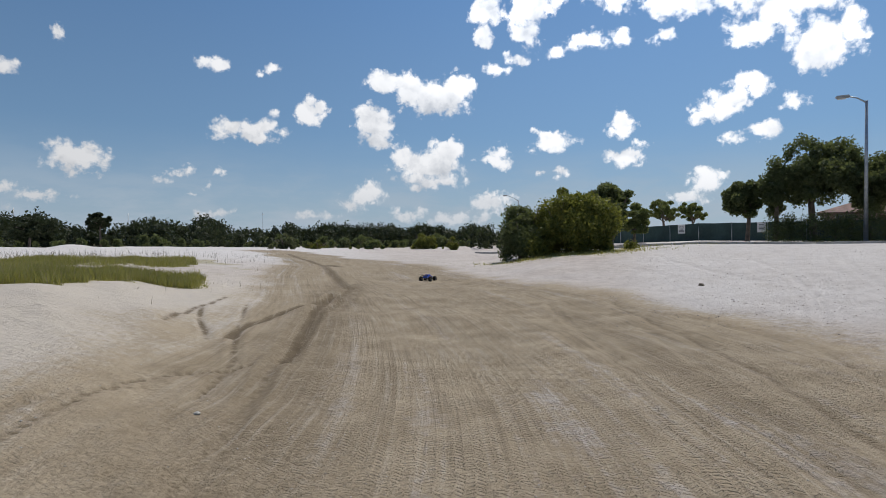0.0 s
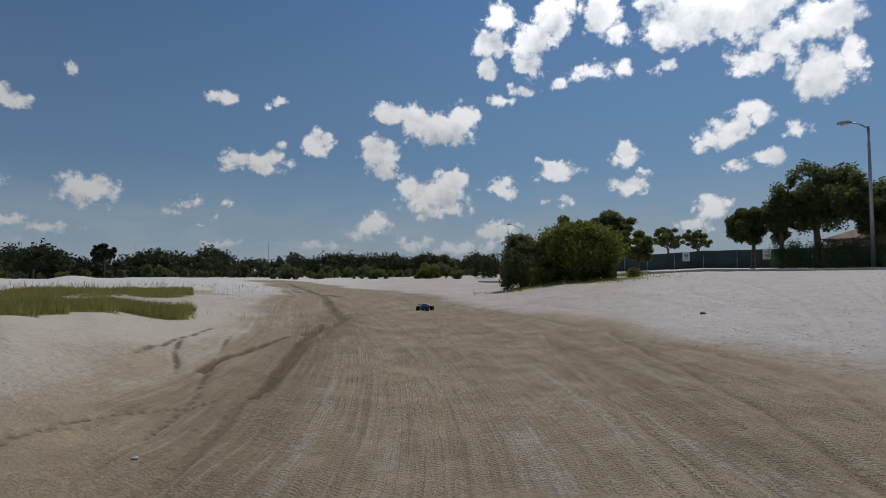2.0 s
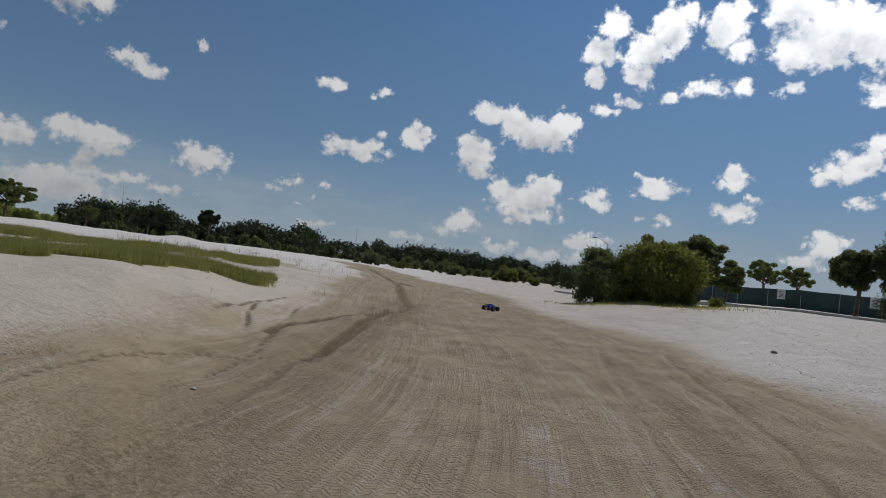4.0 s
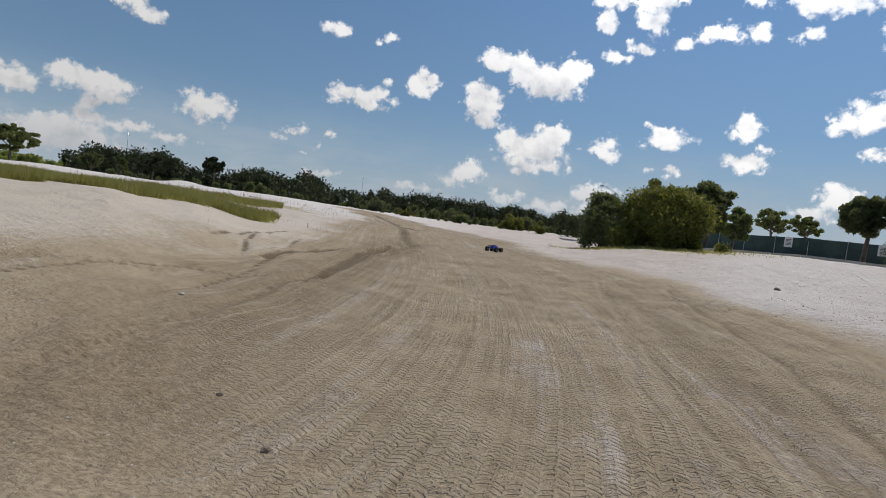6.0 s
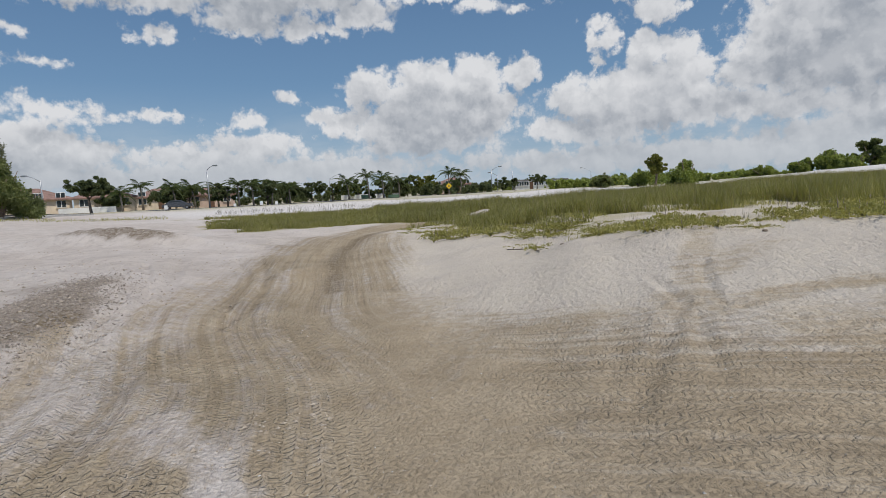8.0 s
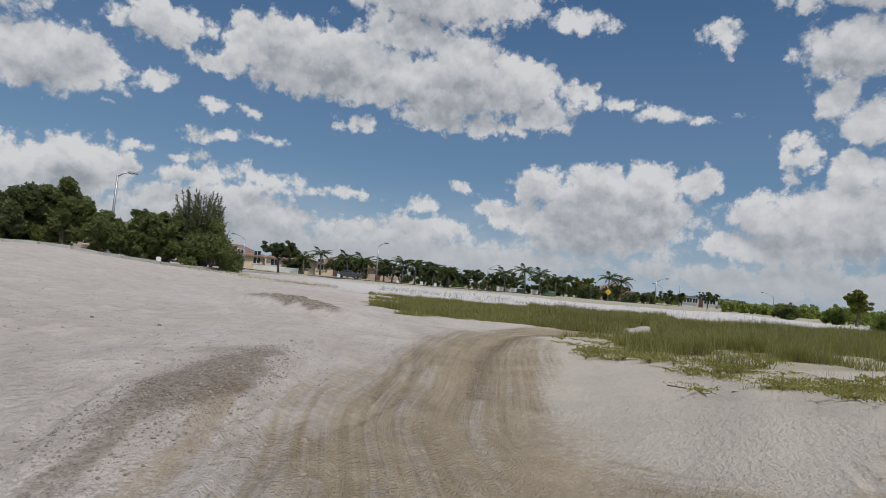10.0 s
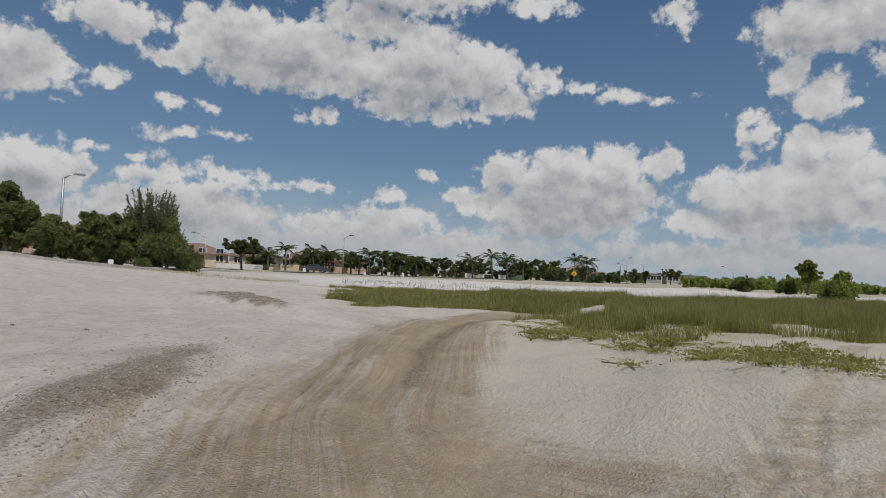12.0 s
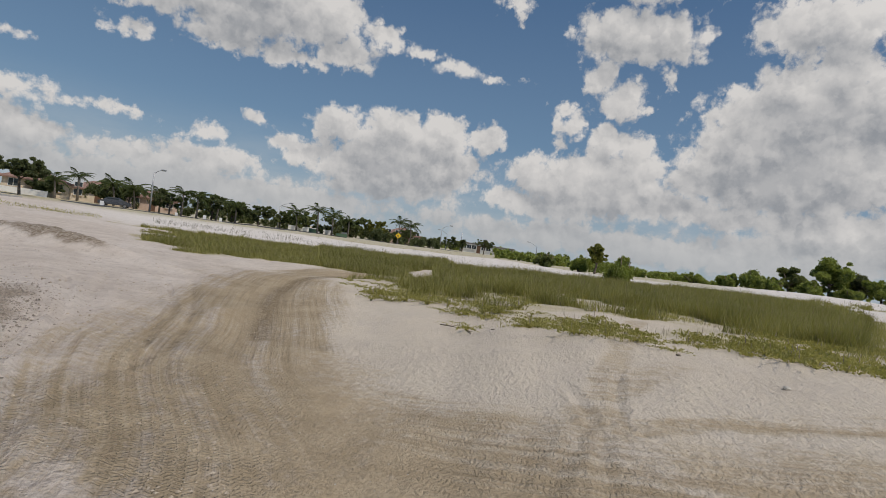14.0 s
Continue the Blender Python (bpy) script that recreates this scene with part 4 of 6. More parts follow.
# ---- trees and plants ----
def leaf_mesh(name, centres, spreads, per, size, material, rng, droop=0.0, narrow=0.75, flat=0.0, fine=1.0):
    """Many small leaves, a blade each, scattered in clumps round the centres; larger clumps hold more."""
    s = np.asarray(spreads, float)
    share = (s / s.mean()) ** 2
    count = np.maximum(6, (per * 2 * fine * share / share.mean()).astype(int))
    size = size * .68 / math.sqrt(fine)
    c = np.repeat(np.asarray(centres, float), count, 0)
    s = np.repeat(s, count)[:, None]
    k = len(c)
    way = rng.normal(size=(k, 3))
    way /= np.linalg.norm(way, axis=1)[:, None]
    p = c + way * s * (rng.random((k, 1)) ** .5) * np.array([1, 1, 1 - flat]) * (.8 + .4 * rng.random((k, 1)))
    u = rng.normal(size=(k, 3)) + way * .5
    u[:, 2] -= droop
    u /= np.linalg.norm(u, axis=1)[:, None]
    v = np.cross(u, rng.normal(size=(k, 3)))
    v /= np.linalg.norm(v, axis=1)[:, None]
    ln = size * (.5 + .9 * rng.random((k, 1)))
    verts = np.stack([p - u * ln * .35 + v * ln * narrow * .5, p + u * ln * .65, p - u * ln * .35 - v * ln * narrow * .5], 1).reshape(-1, 3)
    faces = np.arange(3 * k).reshape(-1, 3)
    return mesh_of(name, verts, faces, material)


def limbs(bm, rng, start, height, reach, count, radius, low=.35):
    """Boughs from a trunk that stands at start; returns their tips."""
    tips = []
    for i in range(count):
        a = math.tau * (i + rng.random() * .7) / count
        z0 = height * (low + (.58 - low) * rng.random())
        out = reach * (.4 + .4 * rng.random())
        rise = height * (.08 + .16 * rng.random())
        p0 = Vector(start) + Vector((0, 0, z0))
        p1 = p0 + Vector((math.cos(a) * out * .5, math.sin(a) * out * .5, rise * .6))
        p2 = p0 + Vector((math.cos(a) * out, math.sin(a) * out, rise))
        tube([p0, p1, p2], [radius * .5, radius * .33, radius * .1], 6, bm)
        tips += [p1, p2]
    return tips


def tree(label, at, height, wide, leaves, seed, stems=1, clear=.25, lobes=20, per=330, size=.26, flat=.3, squash=1.0, crown_label="", dense=1.0, fine=1.05, name="tree", category="tree", group=""):
    """A broad-leaved tree or shrub: tapered trunk or stems with boughs, and a crown of leaf clumps with gaps."""
    rng = np.random.default_rng(seed)
    top = thing(name, label, category, Matrix.Translation(at), group)
    bm = bmesh.new()
    tips = []
    for k in range(stems):
        lean = Vector(rng.normal(size=3) * .06 * height)
        foot = Vector((rng.normal() * .12 * wide, rng.normal() * .12 * wide, 0)) if stems > 1 else Vector()
        r = height * .026 / math.sqrt(stems) + .03
        mid = foot + Vector((lean.x * .5, lean.y * .5, height * .4))
        tip = foot + Vector((lean.x * 1.6, lean.y * 1.6, height * .78))
        tube([foot - Vector((0, 0, .25)), foot + Vector((0, 0, .1)), mid, tip], [r * 1.5, r * 1.15, r * .8, r * .2], 8, bm)
        tips += limbs(bm, rng, foot, height, wide * .5, 7 if stems == 1 else 4, r, clear + .1) + [tip]
    part("trunk", bm, BARK, top)
    cz, rz = height * (1 + clear) / 2, height * (1 - clear) / 2
    centres, spreads = [], []
    heads = []
    for k in range(7):
        d = rng.normal(size=3)
        d /= np.linalg.norm(d)
        heads.append(((d[0] * wide * .24, d[1] * wide * .24, cz + ((.1 if clear > 0 else -.15) + d[2] * .42) * rz * squash), (.40 + .2 * rng.random())))
    for k in range(int(lobes * 2.6)):
        d = rng.normal(size=3)
        d /= np.linalg.norm(d)
        if k % 3:
            at_head, big = heads[k % 7]
            f = big * (.35 + .6 * rng.random() ** .7)
            centres.append((at_head[0] + d[0] * f * wide * .5, at_head[1] + d[1] * f * wide * .5, at_head[2] + d[2] * f * rz))
        else:
            f = .15 + .6 * rng.random() ** .6
            centres.append((d[0] * wide * .5 * f, d[1] * wide * .5 * f, cz + d[2] * rz * f * squash))
        spreads.append(min(wide * .5, rz) * (.10 + .26 * rng.random() ** 1.6))
    for p in tips:
        if p.z > height * clear:
            centres.append(tuple(p)), spreads.append(min(wide * .5, rz) * .2)
    top_z = max(c[2] + s * .8 for c, s in zip(centres, spreads))
    lift = min(1.12, max(.92, height / max(top_z, .1)))
    centres = [(c[0], c[1], c[2] * lift) for c in centres]
    part("crown", leaf_mesh("crown", centres, spreads, int(per * dense * .52), size, leaves, rng, flat=flat, fine=fine), None, top, crown_label)
    return top


def bush(label, at, height, wide, deep, leaves, seed, lobes=40, per=420, size=.2, name="bush", category="bush", under=None):
    """A dome of leaves that reaches the ground."""
    rng = np.random.default_rng(seed)
    top = thing(name, label, category, Matrix.Translation(at))
    bm = bmesh.new()
    for k in range(9):
        a = rng.random() * math.tau
        o = Vector((math.cos(a) * wide * .3, math.sin(a) * deep * .3, height * (.55 + .3 * rng.random())))
        tube([(o.x * .15, o.y * .15, -.2), (o.x * .5, o.y * .5, o.z * .5), tuple(o)], [.07, .05, .02], 6, bm)
    part("stem", bm, BARK, top)
    centres, spreads = [], []
    for k in range(lobes):
        a, e = rng.random() * math.tau, math.asin(rng.random() ** .8)
        f = .56 + .40 * rng.random() ** 1.3
        taper = f * (1 - .22 * math.sin(e))
        centres.append((math.cos(a) * math.cos(e) ** 1.3 * wide * .5 * taper, math.sin(a) * math.cos(e) ** 1.3 * deep * .5 * taper, max(.3, math.sin(e) * height * f)))
        spreads.append(min(wide, deep, height) * (.05 + .14 * rng.random() ** 1.6))
    for k in range(lobes // 3):
        centres.append((rng.normal() * wide * .14, rng.normal() * deep * .14, height * (.25 + .3 * rng.random())))
        spreads.append(min(wide, deep, height) * .26)
    part("crown", leaf_mesh("crown", centres, spreads, per, size, leaves, rng, fine=1.0), None, top)
    return top


def feathery_pine(label, at, height, wide, seed):
    """A whispering pine: upright wispy sprays over a dense lower bush."""
    rng = np.random.default_rng(seed)
    top = thing("pine_tree", label, "tree", Matrix.Translation(at))
    bm = bmesh.new()
    verts, faces = [], []
    for k in range(84):
        a, tilt = rng.random() * math.tau, rng.random() * .7
        base = Vector((math.cos(a) * wide * .14, math.sin(a) * wide * .14, height * (.15 + .2 * rng.random())))
        ln = height * (.5 + .36 * rng.random()) * (1 - tilt * .5)
        tip = base + Vector((math.cos(a) * math.sin(tilt) * ln, math.sin(a) * math.sin(tilt) * ln, math.cos(tilt) * ln))
        tip *= min(1.0, height / max(tip.z, .1))
        tube([tuple(base * .4), tuple(base), tuple(tip)], [.04, .022, .006], 5, bm)
        for j in range(80):
            f = .2 + .8 * rng.random() ** .8
            p = np.array(base.lerp(tip, f))
            d = rng.normal(size=3) * .75 + np.array(tip - base) / ln * .9
            d /= np.linalg.norm(d)
            ln2 = .6 * (1.25 - f)
            side = np.cross(d, rng.normal(size=3))
            side *= .028 / np.linalg.norm(side)
            i = len(verts)
            verts += [p - side, p + side, p + d * ln2 + side * .3, p + d * ln2 - side * .3]
            faces.append((i, i + 1, i + 2, i + 3))
    part("trunk", bm, BARK, top)
    part("crown", mesh_of("crown", np.array(verts), faces, NEEDLE), None, top, "wispy grey-green needle sprays")
    return top


def palm_meshes():
    rng = np.random.default_rng(5)
    meshes = []
    for k in range(3):
        verts, faces = [], []
        n, ln = 15, 2.3
        for s in range(n):
            f = s / (n - 1)
            p = np.array((ln * (f - .12 * f * f), 0, .75 * f - (1.25 + .25 * k) * f * f))
            for side in (-1, 1):
                l2 = .62 * math.sin(math.pi * min(1, .18 + .8 * f)) + .08
                d = np.array((.55, side * .85, -.45 - .2 * rng.random()))
                d *= l2 / np.linalg.norm(d)
                wd = np.array((.055, 0, 0))
                i = len(verts)
                verts += [p - wd, p + wd, p + d + wd * .3, p + d - wd * .3]
                faces.append((i, i + 1, i + 2, i + 3))
        i = len(verts)
        for s in range(6):
            f = s / 5
            p = np.array((ln * (f - .12 * f * f), 0, .75 * f - (1.25 + .25 * k) * f * f))
            verts += [p + (0, -.03, 0), p + (0, .03, 0)]
        faces += [(i + 2 * s, i + 2 * s + 2, i + 2 * s + 3, i + 2 * s + 1) for s in range(5)]
        meshes.append(mesh_of("frond", np.array(verts), faces, FROND))
    return meshes


FROND_MESHES = palm_meshes()


def palm(at, height, seed, spread=1.0):
    rng = np.random.default_rng(seed)
    top = thing("palm_tree", "palm tree with a bare trunk and drooping green fronds", "palm tree", Matrix.Translation(at), "palms along the far street")
    bend = Vector((rng.normal() * .25, rng.normal() * .25, 0))
    bm = tube([(0, 0, -.2), (bend.x * .3, bend.y * .3, height * .45), (bend.x, bend.y, height - .4)], [.2, .14, .12], 8)
    part("trunk", bm, PALM_BARK, top)
    for k in range(15):
        ob = part("frond", FROND_MESHES[k % 3], None, top)
        tilt = -55 + 75 * (k / 14) + rng.normal() * 6
        ob.matrix_local = Matrix.Translation((bend.x, bend.y, height - .45)) @ pose(0, 0, 0, 0, 0, k * 137.5) @ pose(0, 0, 0, 0, tilt * .8, 0) @ Matrix.Scale(spread, 4)
    return top


def high(bearing, reach, elevation, eye=1.6):
    """The height above the ground of a top seen at that elevation."""
    return eye + reach * math.tan(radians(elevation)) - on_land(bearing, reach).z


def tree_at(label, bearing, reach, elevation, wide, leaves, seed, eye=1.6, **more):
    return tree(label, on_land(bearing, reach), high(bearing, reach, elevation, eye), wide, leaves, seed, **more)


# along the road to the east and north-east
bush("large dense yellow-green bush standing on the pale sand", on_land(-12.6, 35), high(-12.6, 35, 5.9), 7.2, 6.0, LEAF_YELLOW, 11, 60, 620, .21)
bush("darker green shrub grown into the large bush", on_land(-7.6, 35.5), high(-7.6, 35.5, 4.3), 3.6, 4.0, LEAF_DARK, 12, 30, 420, .2)
tree_at("dark round tree standing behind the large bush", -16.4, 47, 5.6, 5.0, LEAF_DARK, 13, clear=.2, lobes=18, per=420)
tree_at("thin pale-leaved tree beside the green fence", -18.6, 52, 3.6, 4.0, LEAF_MID, 14, clear=.15, lobes=14, per=300)
tree_at("small open-crowned tree behind the green fence", -21.6, 74, 3.9, 4.4, LEAF_MID, 15, lobes=12, per=230, clear=.35)
tree_at("small open-crowned tree with visible boughs", -24.1, 74, 3.5, 4.0, LEAF_MID, 16, lobes=11, per=200, clear=.35)
tree_at("leaning roadside tree with a slim trunk", -28.2, 47, 5.3, 3.6, LEAF_DARK, 17, lobes=18, per=360, clear=.32, flat=.05)
tree_at("slender dark roadside tree", -30.4, 46, 6.2, 2.6, LEAF_DARK, 18, lobes=14, per=340, clear=.3, flat=0)
tree_at("tall dark roadside tree with an open crown", -33.2, 46, 8.9, 6.0, LEAF_DARK, 19, lobes=26, per=330, clear=.26, flat=0, squash=1.15)
tree_at("full green roadside tree beside the lamp post", -37.0, 45, 7.6, 4.6, LEAF_DARK, 20, lobes=22, per=300, clear=.28, flat=0, squash=1.1)
tree_at("full green roadside tree beside the hedge", -45.0, 45, 7.4, 5.0, LEAF_DARK, 21, lobes=22, per=360, clear=.15, flat=0)

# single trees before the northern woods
tree_at("tall umbrella-crowned pine above the dark woods", 30.7, 112, 2.7, 5.6, LEAF_WOODS_SHADED, 31, lobes=16, per=240, size=.42, clear=.3, flat=.5)
tree_at("broad dark tree at the edge of the woods", 35.8, 84, 2.3, 6.4, LEAF_WOODS_SHADED, 32, lobes=18, per=260, size=.34, clear=.1, flat=.35)
tree_at("wide spreading acacia-like tree beyond the dune", 46.0, 100, 2.85, 8.6, LEAF_MID, 33, lobes=24, per=260, size=.36, clear=.22, flat=.5)
tree_at("rounded grey-green tree beyond the dune", 49.2, 98, 1.9, 5.0, NEEDLE, 34, lobes=16, per=260, size=.34, clear=.05)
bush("low bright green shrub beneath the spreading tree", on_land(44.6, 92), 2.0, 5, 4, LEAF_BRIGHT, 35, 20, 140, .34)
tree_at("thin upright tree beside the woods", 38.2, 96, 1.7, 2.0, LEAF_DARK, 36, lobes=9, per=200, size=.34, clear=.1)
tree_at("round dark tree beside the woods", 40.5, 105, 1.7, 4.6, LEAF_DARK, 37, lobes=12, per=220, size=.36, clear=.1)
bush("low weathered grey-green bush on the pale sand", on_land(15.4, 74), 1.9, 4.4, 3.2, NEEDLE, 38, 24, 160, .28)
bush("yellow-green bush at the edge of the track", on_land(1.6, 88), high(1.6, 88, .95), 4.6, 3.5, LEAF_YELLOW, 39, 26, 170, .3)
bush("yellow-green bush at the edge of the track", on_land(-1.2, 80), high(-1.2, 80, .35), 3.4, 3.0, LEAF_YELLOW, 40, 22, 150, .28)
bush("low green bush beyond the track", on_land(7.0, 96), high(7, 96, .35), 7.5, 4.0, LEAF_MID, 41, 28, 170, .32)
bush("low green bush beyond the track", on_land(12.2, 92), high(12.2, 92, .1), 6.0, 4.0, LEAF_YELLOW, 42, 22, 150, .3)

# the thicket beyond the western grass
tree_at("round bright green tree in the thicket", 62.0, 74, 3.75, 5.2, LEAF_BRIGHT, 51, eye=1.3, lobes=22, per=360, clear=.05, size=.3)
tree_at("grey-green tree in the thicket", 60.0, 76, 2.6, 5.0, NEEDLE, 52, eye=1.3, lobes=16, per=300, clear=.02, size=.3)
tree_at("bright green tree at the end of the thicket", 58.5, 74, 2.4, 4.4, LEAF_BRIGHT, 53, eye=1.3, lobes=16, per=300, clear=.02, size=.3)
tree_at("dark tree in the thicket", 64.9, 77, 2.6, 5.2, LEAF_MID, 55, eye=1.3, lobes=16, per=300, clear=.02, size=.3)
for b, r, e, wd, seed in ((57.4, 73, 1.2, 3.6, 54), (60.6, 72, 1.5, 5.0, 154), (63.4, 72, 1.6, 5.0, 155), (66.4, 73, 1.5, 5.6, 156), (67.7, 75, 2.1, 4.6, 56), (69.6, 76, 1.3, 5.0, 157), (72.5, 80, .9, 6.0, 57)):
    bush("bright green shrub in the thicket", on_land(b, r), high(b, r, e, 1.3), wd, wd * .7, LEAF_BRIGHT, seed, 30, 190, .28)
bush("low green shrub on the grass edge", on_land(79.0, 40), high(79.0, 40, 1.9), 2.3, 2.0, LEAF_BRIGHT, 58, 26, 220, .17)
tree_at("small round yellow-green tree beyond the grass", 81.4, 64, 2.3, 2.4, LEAF_YELLOW, 59, lobes=12, per=260, clear=.2, size=.26)
bush("low green shrub beyond the grass", on_land(82.8, 66), high(82.8, 66, 1.1), 4.2, 3.0, LEAF_BRIGHT, 60, 24, 200, .24)
bush("low green shrub beyond the grass", on_land(86.2, 70), high(86.2, 70, .9), 4.6, 3.0, LEAF_MID, 61, 24, 190, .24)

# southern roadside
tree_at("tall dense green tree beside the kerb", 151.7, 43, 5.7, 3.6, LEAF_MID, 71, 1.67, lobes=30, per=430, clear=-.1, flat=0, squash=1.1)
tree_at("dense dark green tree beside the kerb", 154.6, 44, 5.0, 4.6, LEAF_DARK, 72, 1.67, lobes=26, per=400, clear=-.1, flat=0)
tree_at("dense green tree beside the kerb", 149.0, 42.5, 3.4, 3.4, LEAF_MID, 73, 1.67, lobes=16, per=360, clear=-.15, flat=0)
tree_at("round green tree beside the kerb", 145.8, 44, 4.0, 3.4, LEAF_MID, 74, 1.67, lobes=20, per=400, clear=-.1, flat=0)
tree_at("green tree beside the kerb", 143.6, 45, 4.1, 3.0, LEAF_MID, 75, 1.67, lobes=18, per=380, clear=-.1, flat=0)
feathery_pine("wispy whispering pine beside the kerb", on_land(141.2, 45.5), high(141.2, 45.5, 6.3, 1.67), 4.2, 76)
bush("dense green shrub at the foot of the pine", on_land(140.2, 44.5), high(140.2, 44.5, 3.9, 1.67), 4.8, 3.6, LEAF_MID, 77, 36, 330, .2)
bush("low green shrub at the road edge", on_land(138.0, 47), high(138, 47, 1.6, 1.67), 2.0, 2.0, LEAF_DARK, 78, 20, 220, .18)
tree_at("round dark street tree with a slim trunk", 133.7, 84, 2.5, 5.2, LEAF_DARK, 79, 1.67, lobes=20, per=270, clear=.28, size=.3)
tree_at("broad dark tree among the palms", 114.8, 108, 1.35, 9.0, LEAF_DARK, 80, 1.67, lobes=20, per=230, size=.4, clear=.05, flat=.4)
tree_at("bright yellow-green tree in a garden", 103.5, 122, 1.45, 6.6, LEAF_YELLOW, 81, 1.67, lobes=18, per=240, size=.42, clear=.15)
tree_at("dark columnar cypress tree beside a low building", 94.6, 148, .85, 2.2, LEAF_DARK, 82, 1.67, lobes=12, per=160, size=.4, clear=.02)
tree_at("wide dark umbrella tree", 92.4, 148, 1.05, 6.4, LEAF_DARK, 83, 1.67, lobes=18, per=220, size=.42, clear=.3, flat=.5)
for k, (b, r, e, wd, lf) in enumerate(((127.6, 106, .7, 5, LEAF_DARK), (122.6, 100, .5, 5, LEAF_DARK), (119.0, 104, .75, 6, LEAF_DARK), (117.2, 108, .4, 5, LEAF_MID),
                                       (112.8, 112, .2, 5, LEAF_MID), (107.0, 120, .5, 6, LEAF_DARK), (105.4, 122, .55, 5, LEAF_MID), (97.6, 138, .1, 6, LEAF_DARK),
                                       (95.8, 145, .3, 4, LEAF_DARK), (131.8, 100, .6, 4, LEAF_DARK), (125.9, 108, .5, 5, LEAF_DARK), (110.2, 118, .3, 6, LEAF_MID), (100.4, 132, .5, 4, LEAF_DARK))):
    tree_at("dark garden tree beside the far street", b, r, e + (1.05 if 104 < b < 129 else .6), wd + 2.6, lf, 90 + k, 1.67, lobes=12, per=190, size=.4, clear=.03, fine=1.0, group="garden trees along the far street")
for k, (b, r, e) in enumerate(((129.7, 100, 1.45), (127.0, 102, 1.15), (125.4, 104, 1.05), (121.6, 98, 1.35), (120.3, 100, 1.15), (118.6, 103, 1.05), (116.9, 106, .75), (111.2, 110, 1.0),
                               (109.2, 108, 1.55), (107.8, 112, 1.2), (106.2, 118, .95), (101.2, 124, 1.45), (99.9, 126, 1.25), (131.3, 96, .95), (123.4, 104, .95))):
    palm(on_land(b, r), high(b, r, e + .5, 1.67) - .4, 200 + k, 1.0 + .4 * ((k * 7) % 5) / 5)


def far_woods(name, label, stretches, leaves, seed, size, apart=2.4, per=18):
    """Distant closed woods, rounded crowns of uneven height along the skyline."""
    rng = np.random.default_rng(seed)
    size *= .95
    centres, spreads = [], []
    for b0, b1, r0, r1, top in stretches:
        n = int(abs(b1 - b0) * r0 * .0175 / apart * max(1, (r1 - r0) / 9)) + 3
        for k in range(n):
            b = b0 + (b1 - b0) * (k + rng.random()) / n
            r = r0 + (r1 - r0) * rng.random()
            x, y = spot(b, r)
            z = float(land(x, y, False)[0])
            rough = 1 + .36 * lattice(np.array([b * .55]), np.array([r / 40]), seed)[0]
            h = (1.6 + r * math.tan(radians(top)) - z) * rough * (.78 + .3 * rng.random())
            wd = h * (.35 + .3 * rng.random())
            for lobe in range(11):
                d = rng.normal(size=3)
                d /= np.linalg.norm(d)
                f = .3 + .45 * rng.random()
                centres.append((x + d[0] * wd * f, y + d[1] * wd * f, z + h * .55 + d[2] * h * .42 * f))
                spreads.append(h * (.17 + .12 * rng.random()))
            for low in range(3):
                centres.append((x + rng.normal() * wd * .5, y + rng.normal() * wd * .5, z + h * .16))
                spreads.append(h * .24)
    me = leaf_mesh(name, centres, spreads, per, size, leaves, rng)
    return tagged(new(name, me), label, "woods", kind="stuff")


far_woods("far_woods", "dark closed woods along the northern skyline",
          [(-5, 14, 150, 172, 1.6), (-3, 8, 138, 150, 1.8), (8, 22, 140, 155, 1.85), (20, 42, 118, 135, 2.1), (24, 36, 112, 118, 1.6), (14, 42, 108, 118, 1.15), (-5, 16, 132, 142, .95), (-30, -5, 150, 165, .8), (-8, -3.5, 80, 95, 1.1)], LEAF_WOODS_SHADED, 301, .8)
far_woods("far_scrub", "olive scrub in front of the northern woods", [(4, 24, 112, 125, .45), (22, 40, 98, 108, .45), (-4, 5, 118, 130, .45)], LEAF_DARK, 305, .6)
far_woods("far_thicket", "low green scrub along the western skyline",
          [(36, 57, 120, 145, .75), (70, 91, 100, 135, .42), (72, 92, 85, 95, .30), (84, 100, 160, 190, .45)], LEAF_BRIGHT, 302, .6)
far_woods("far_garden_hedge", "dark garden planting along the far street", [(97, 134, 112, 130, .55), (140, 165, 70, 90, 1.2), (-70, -36, 62, 80, 1.8)], LEAF_DARK, 303, .6)
far_woods("far_woods", "dark woods behind the road", [(165, 250, 70, 90, 3.0), (-110, -60, 70, 90, 3.0)], LEAF_WOODS_SHADED, 304, .7)


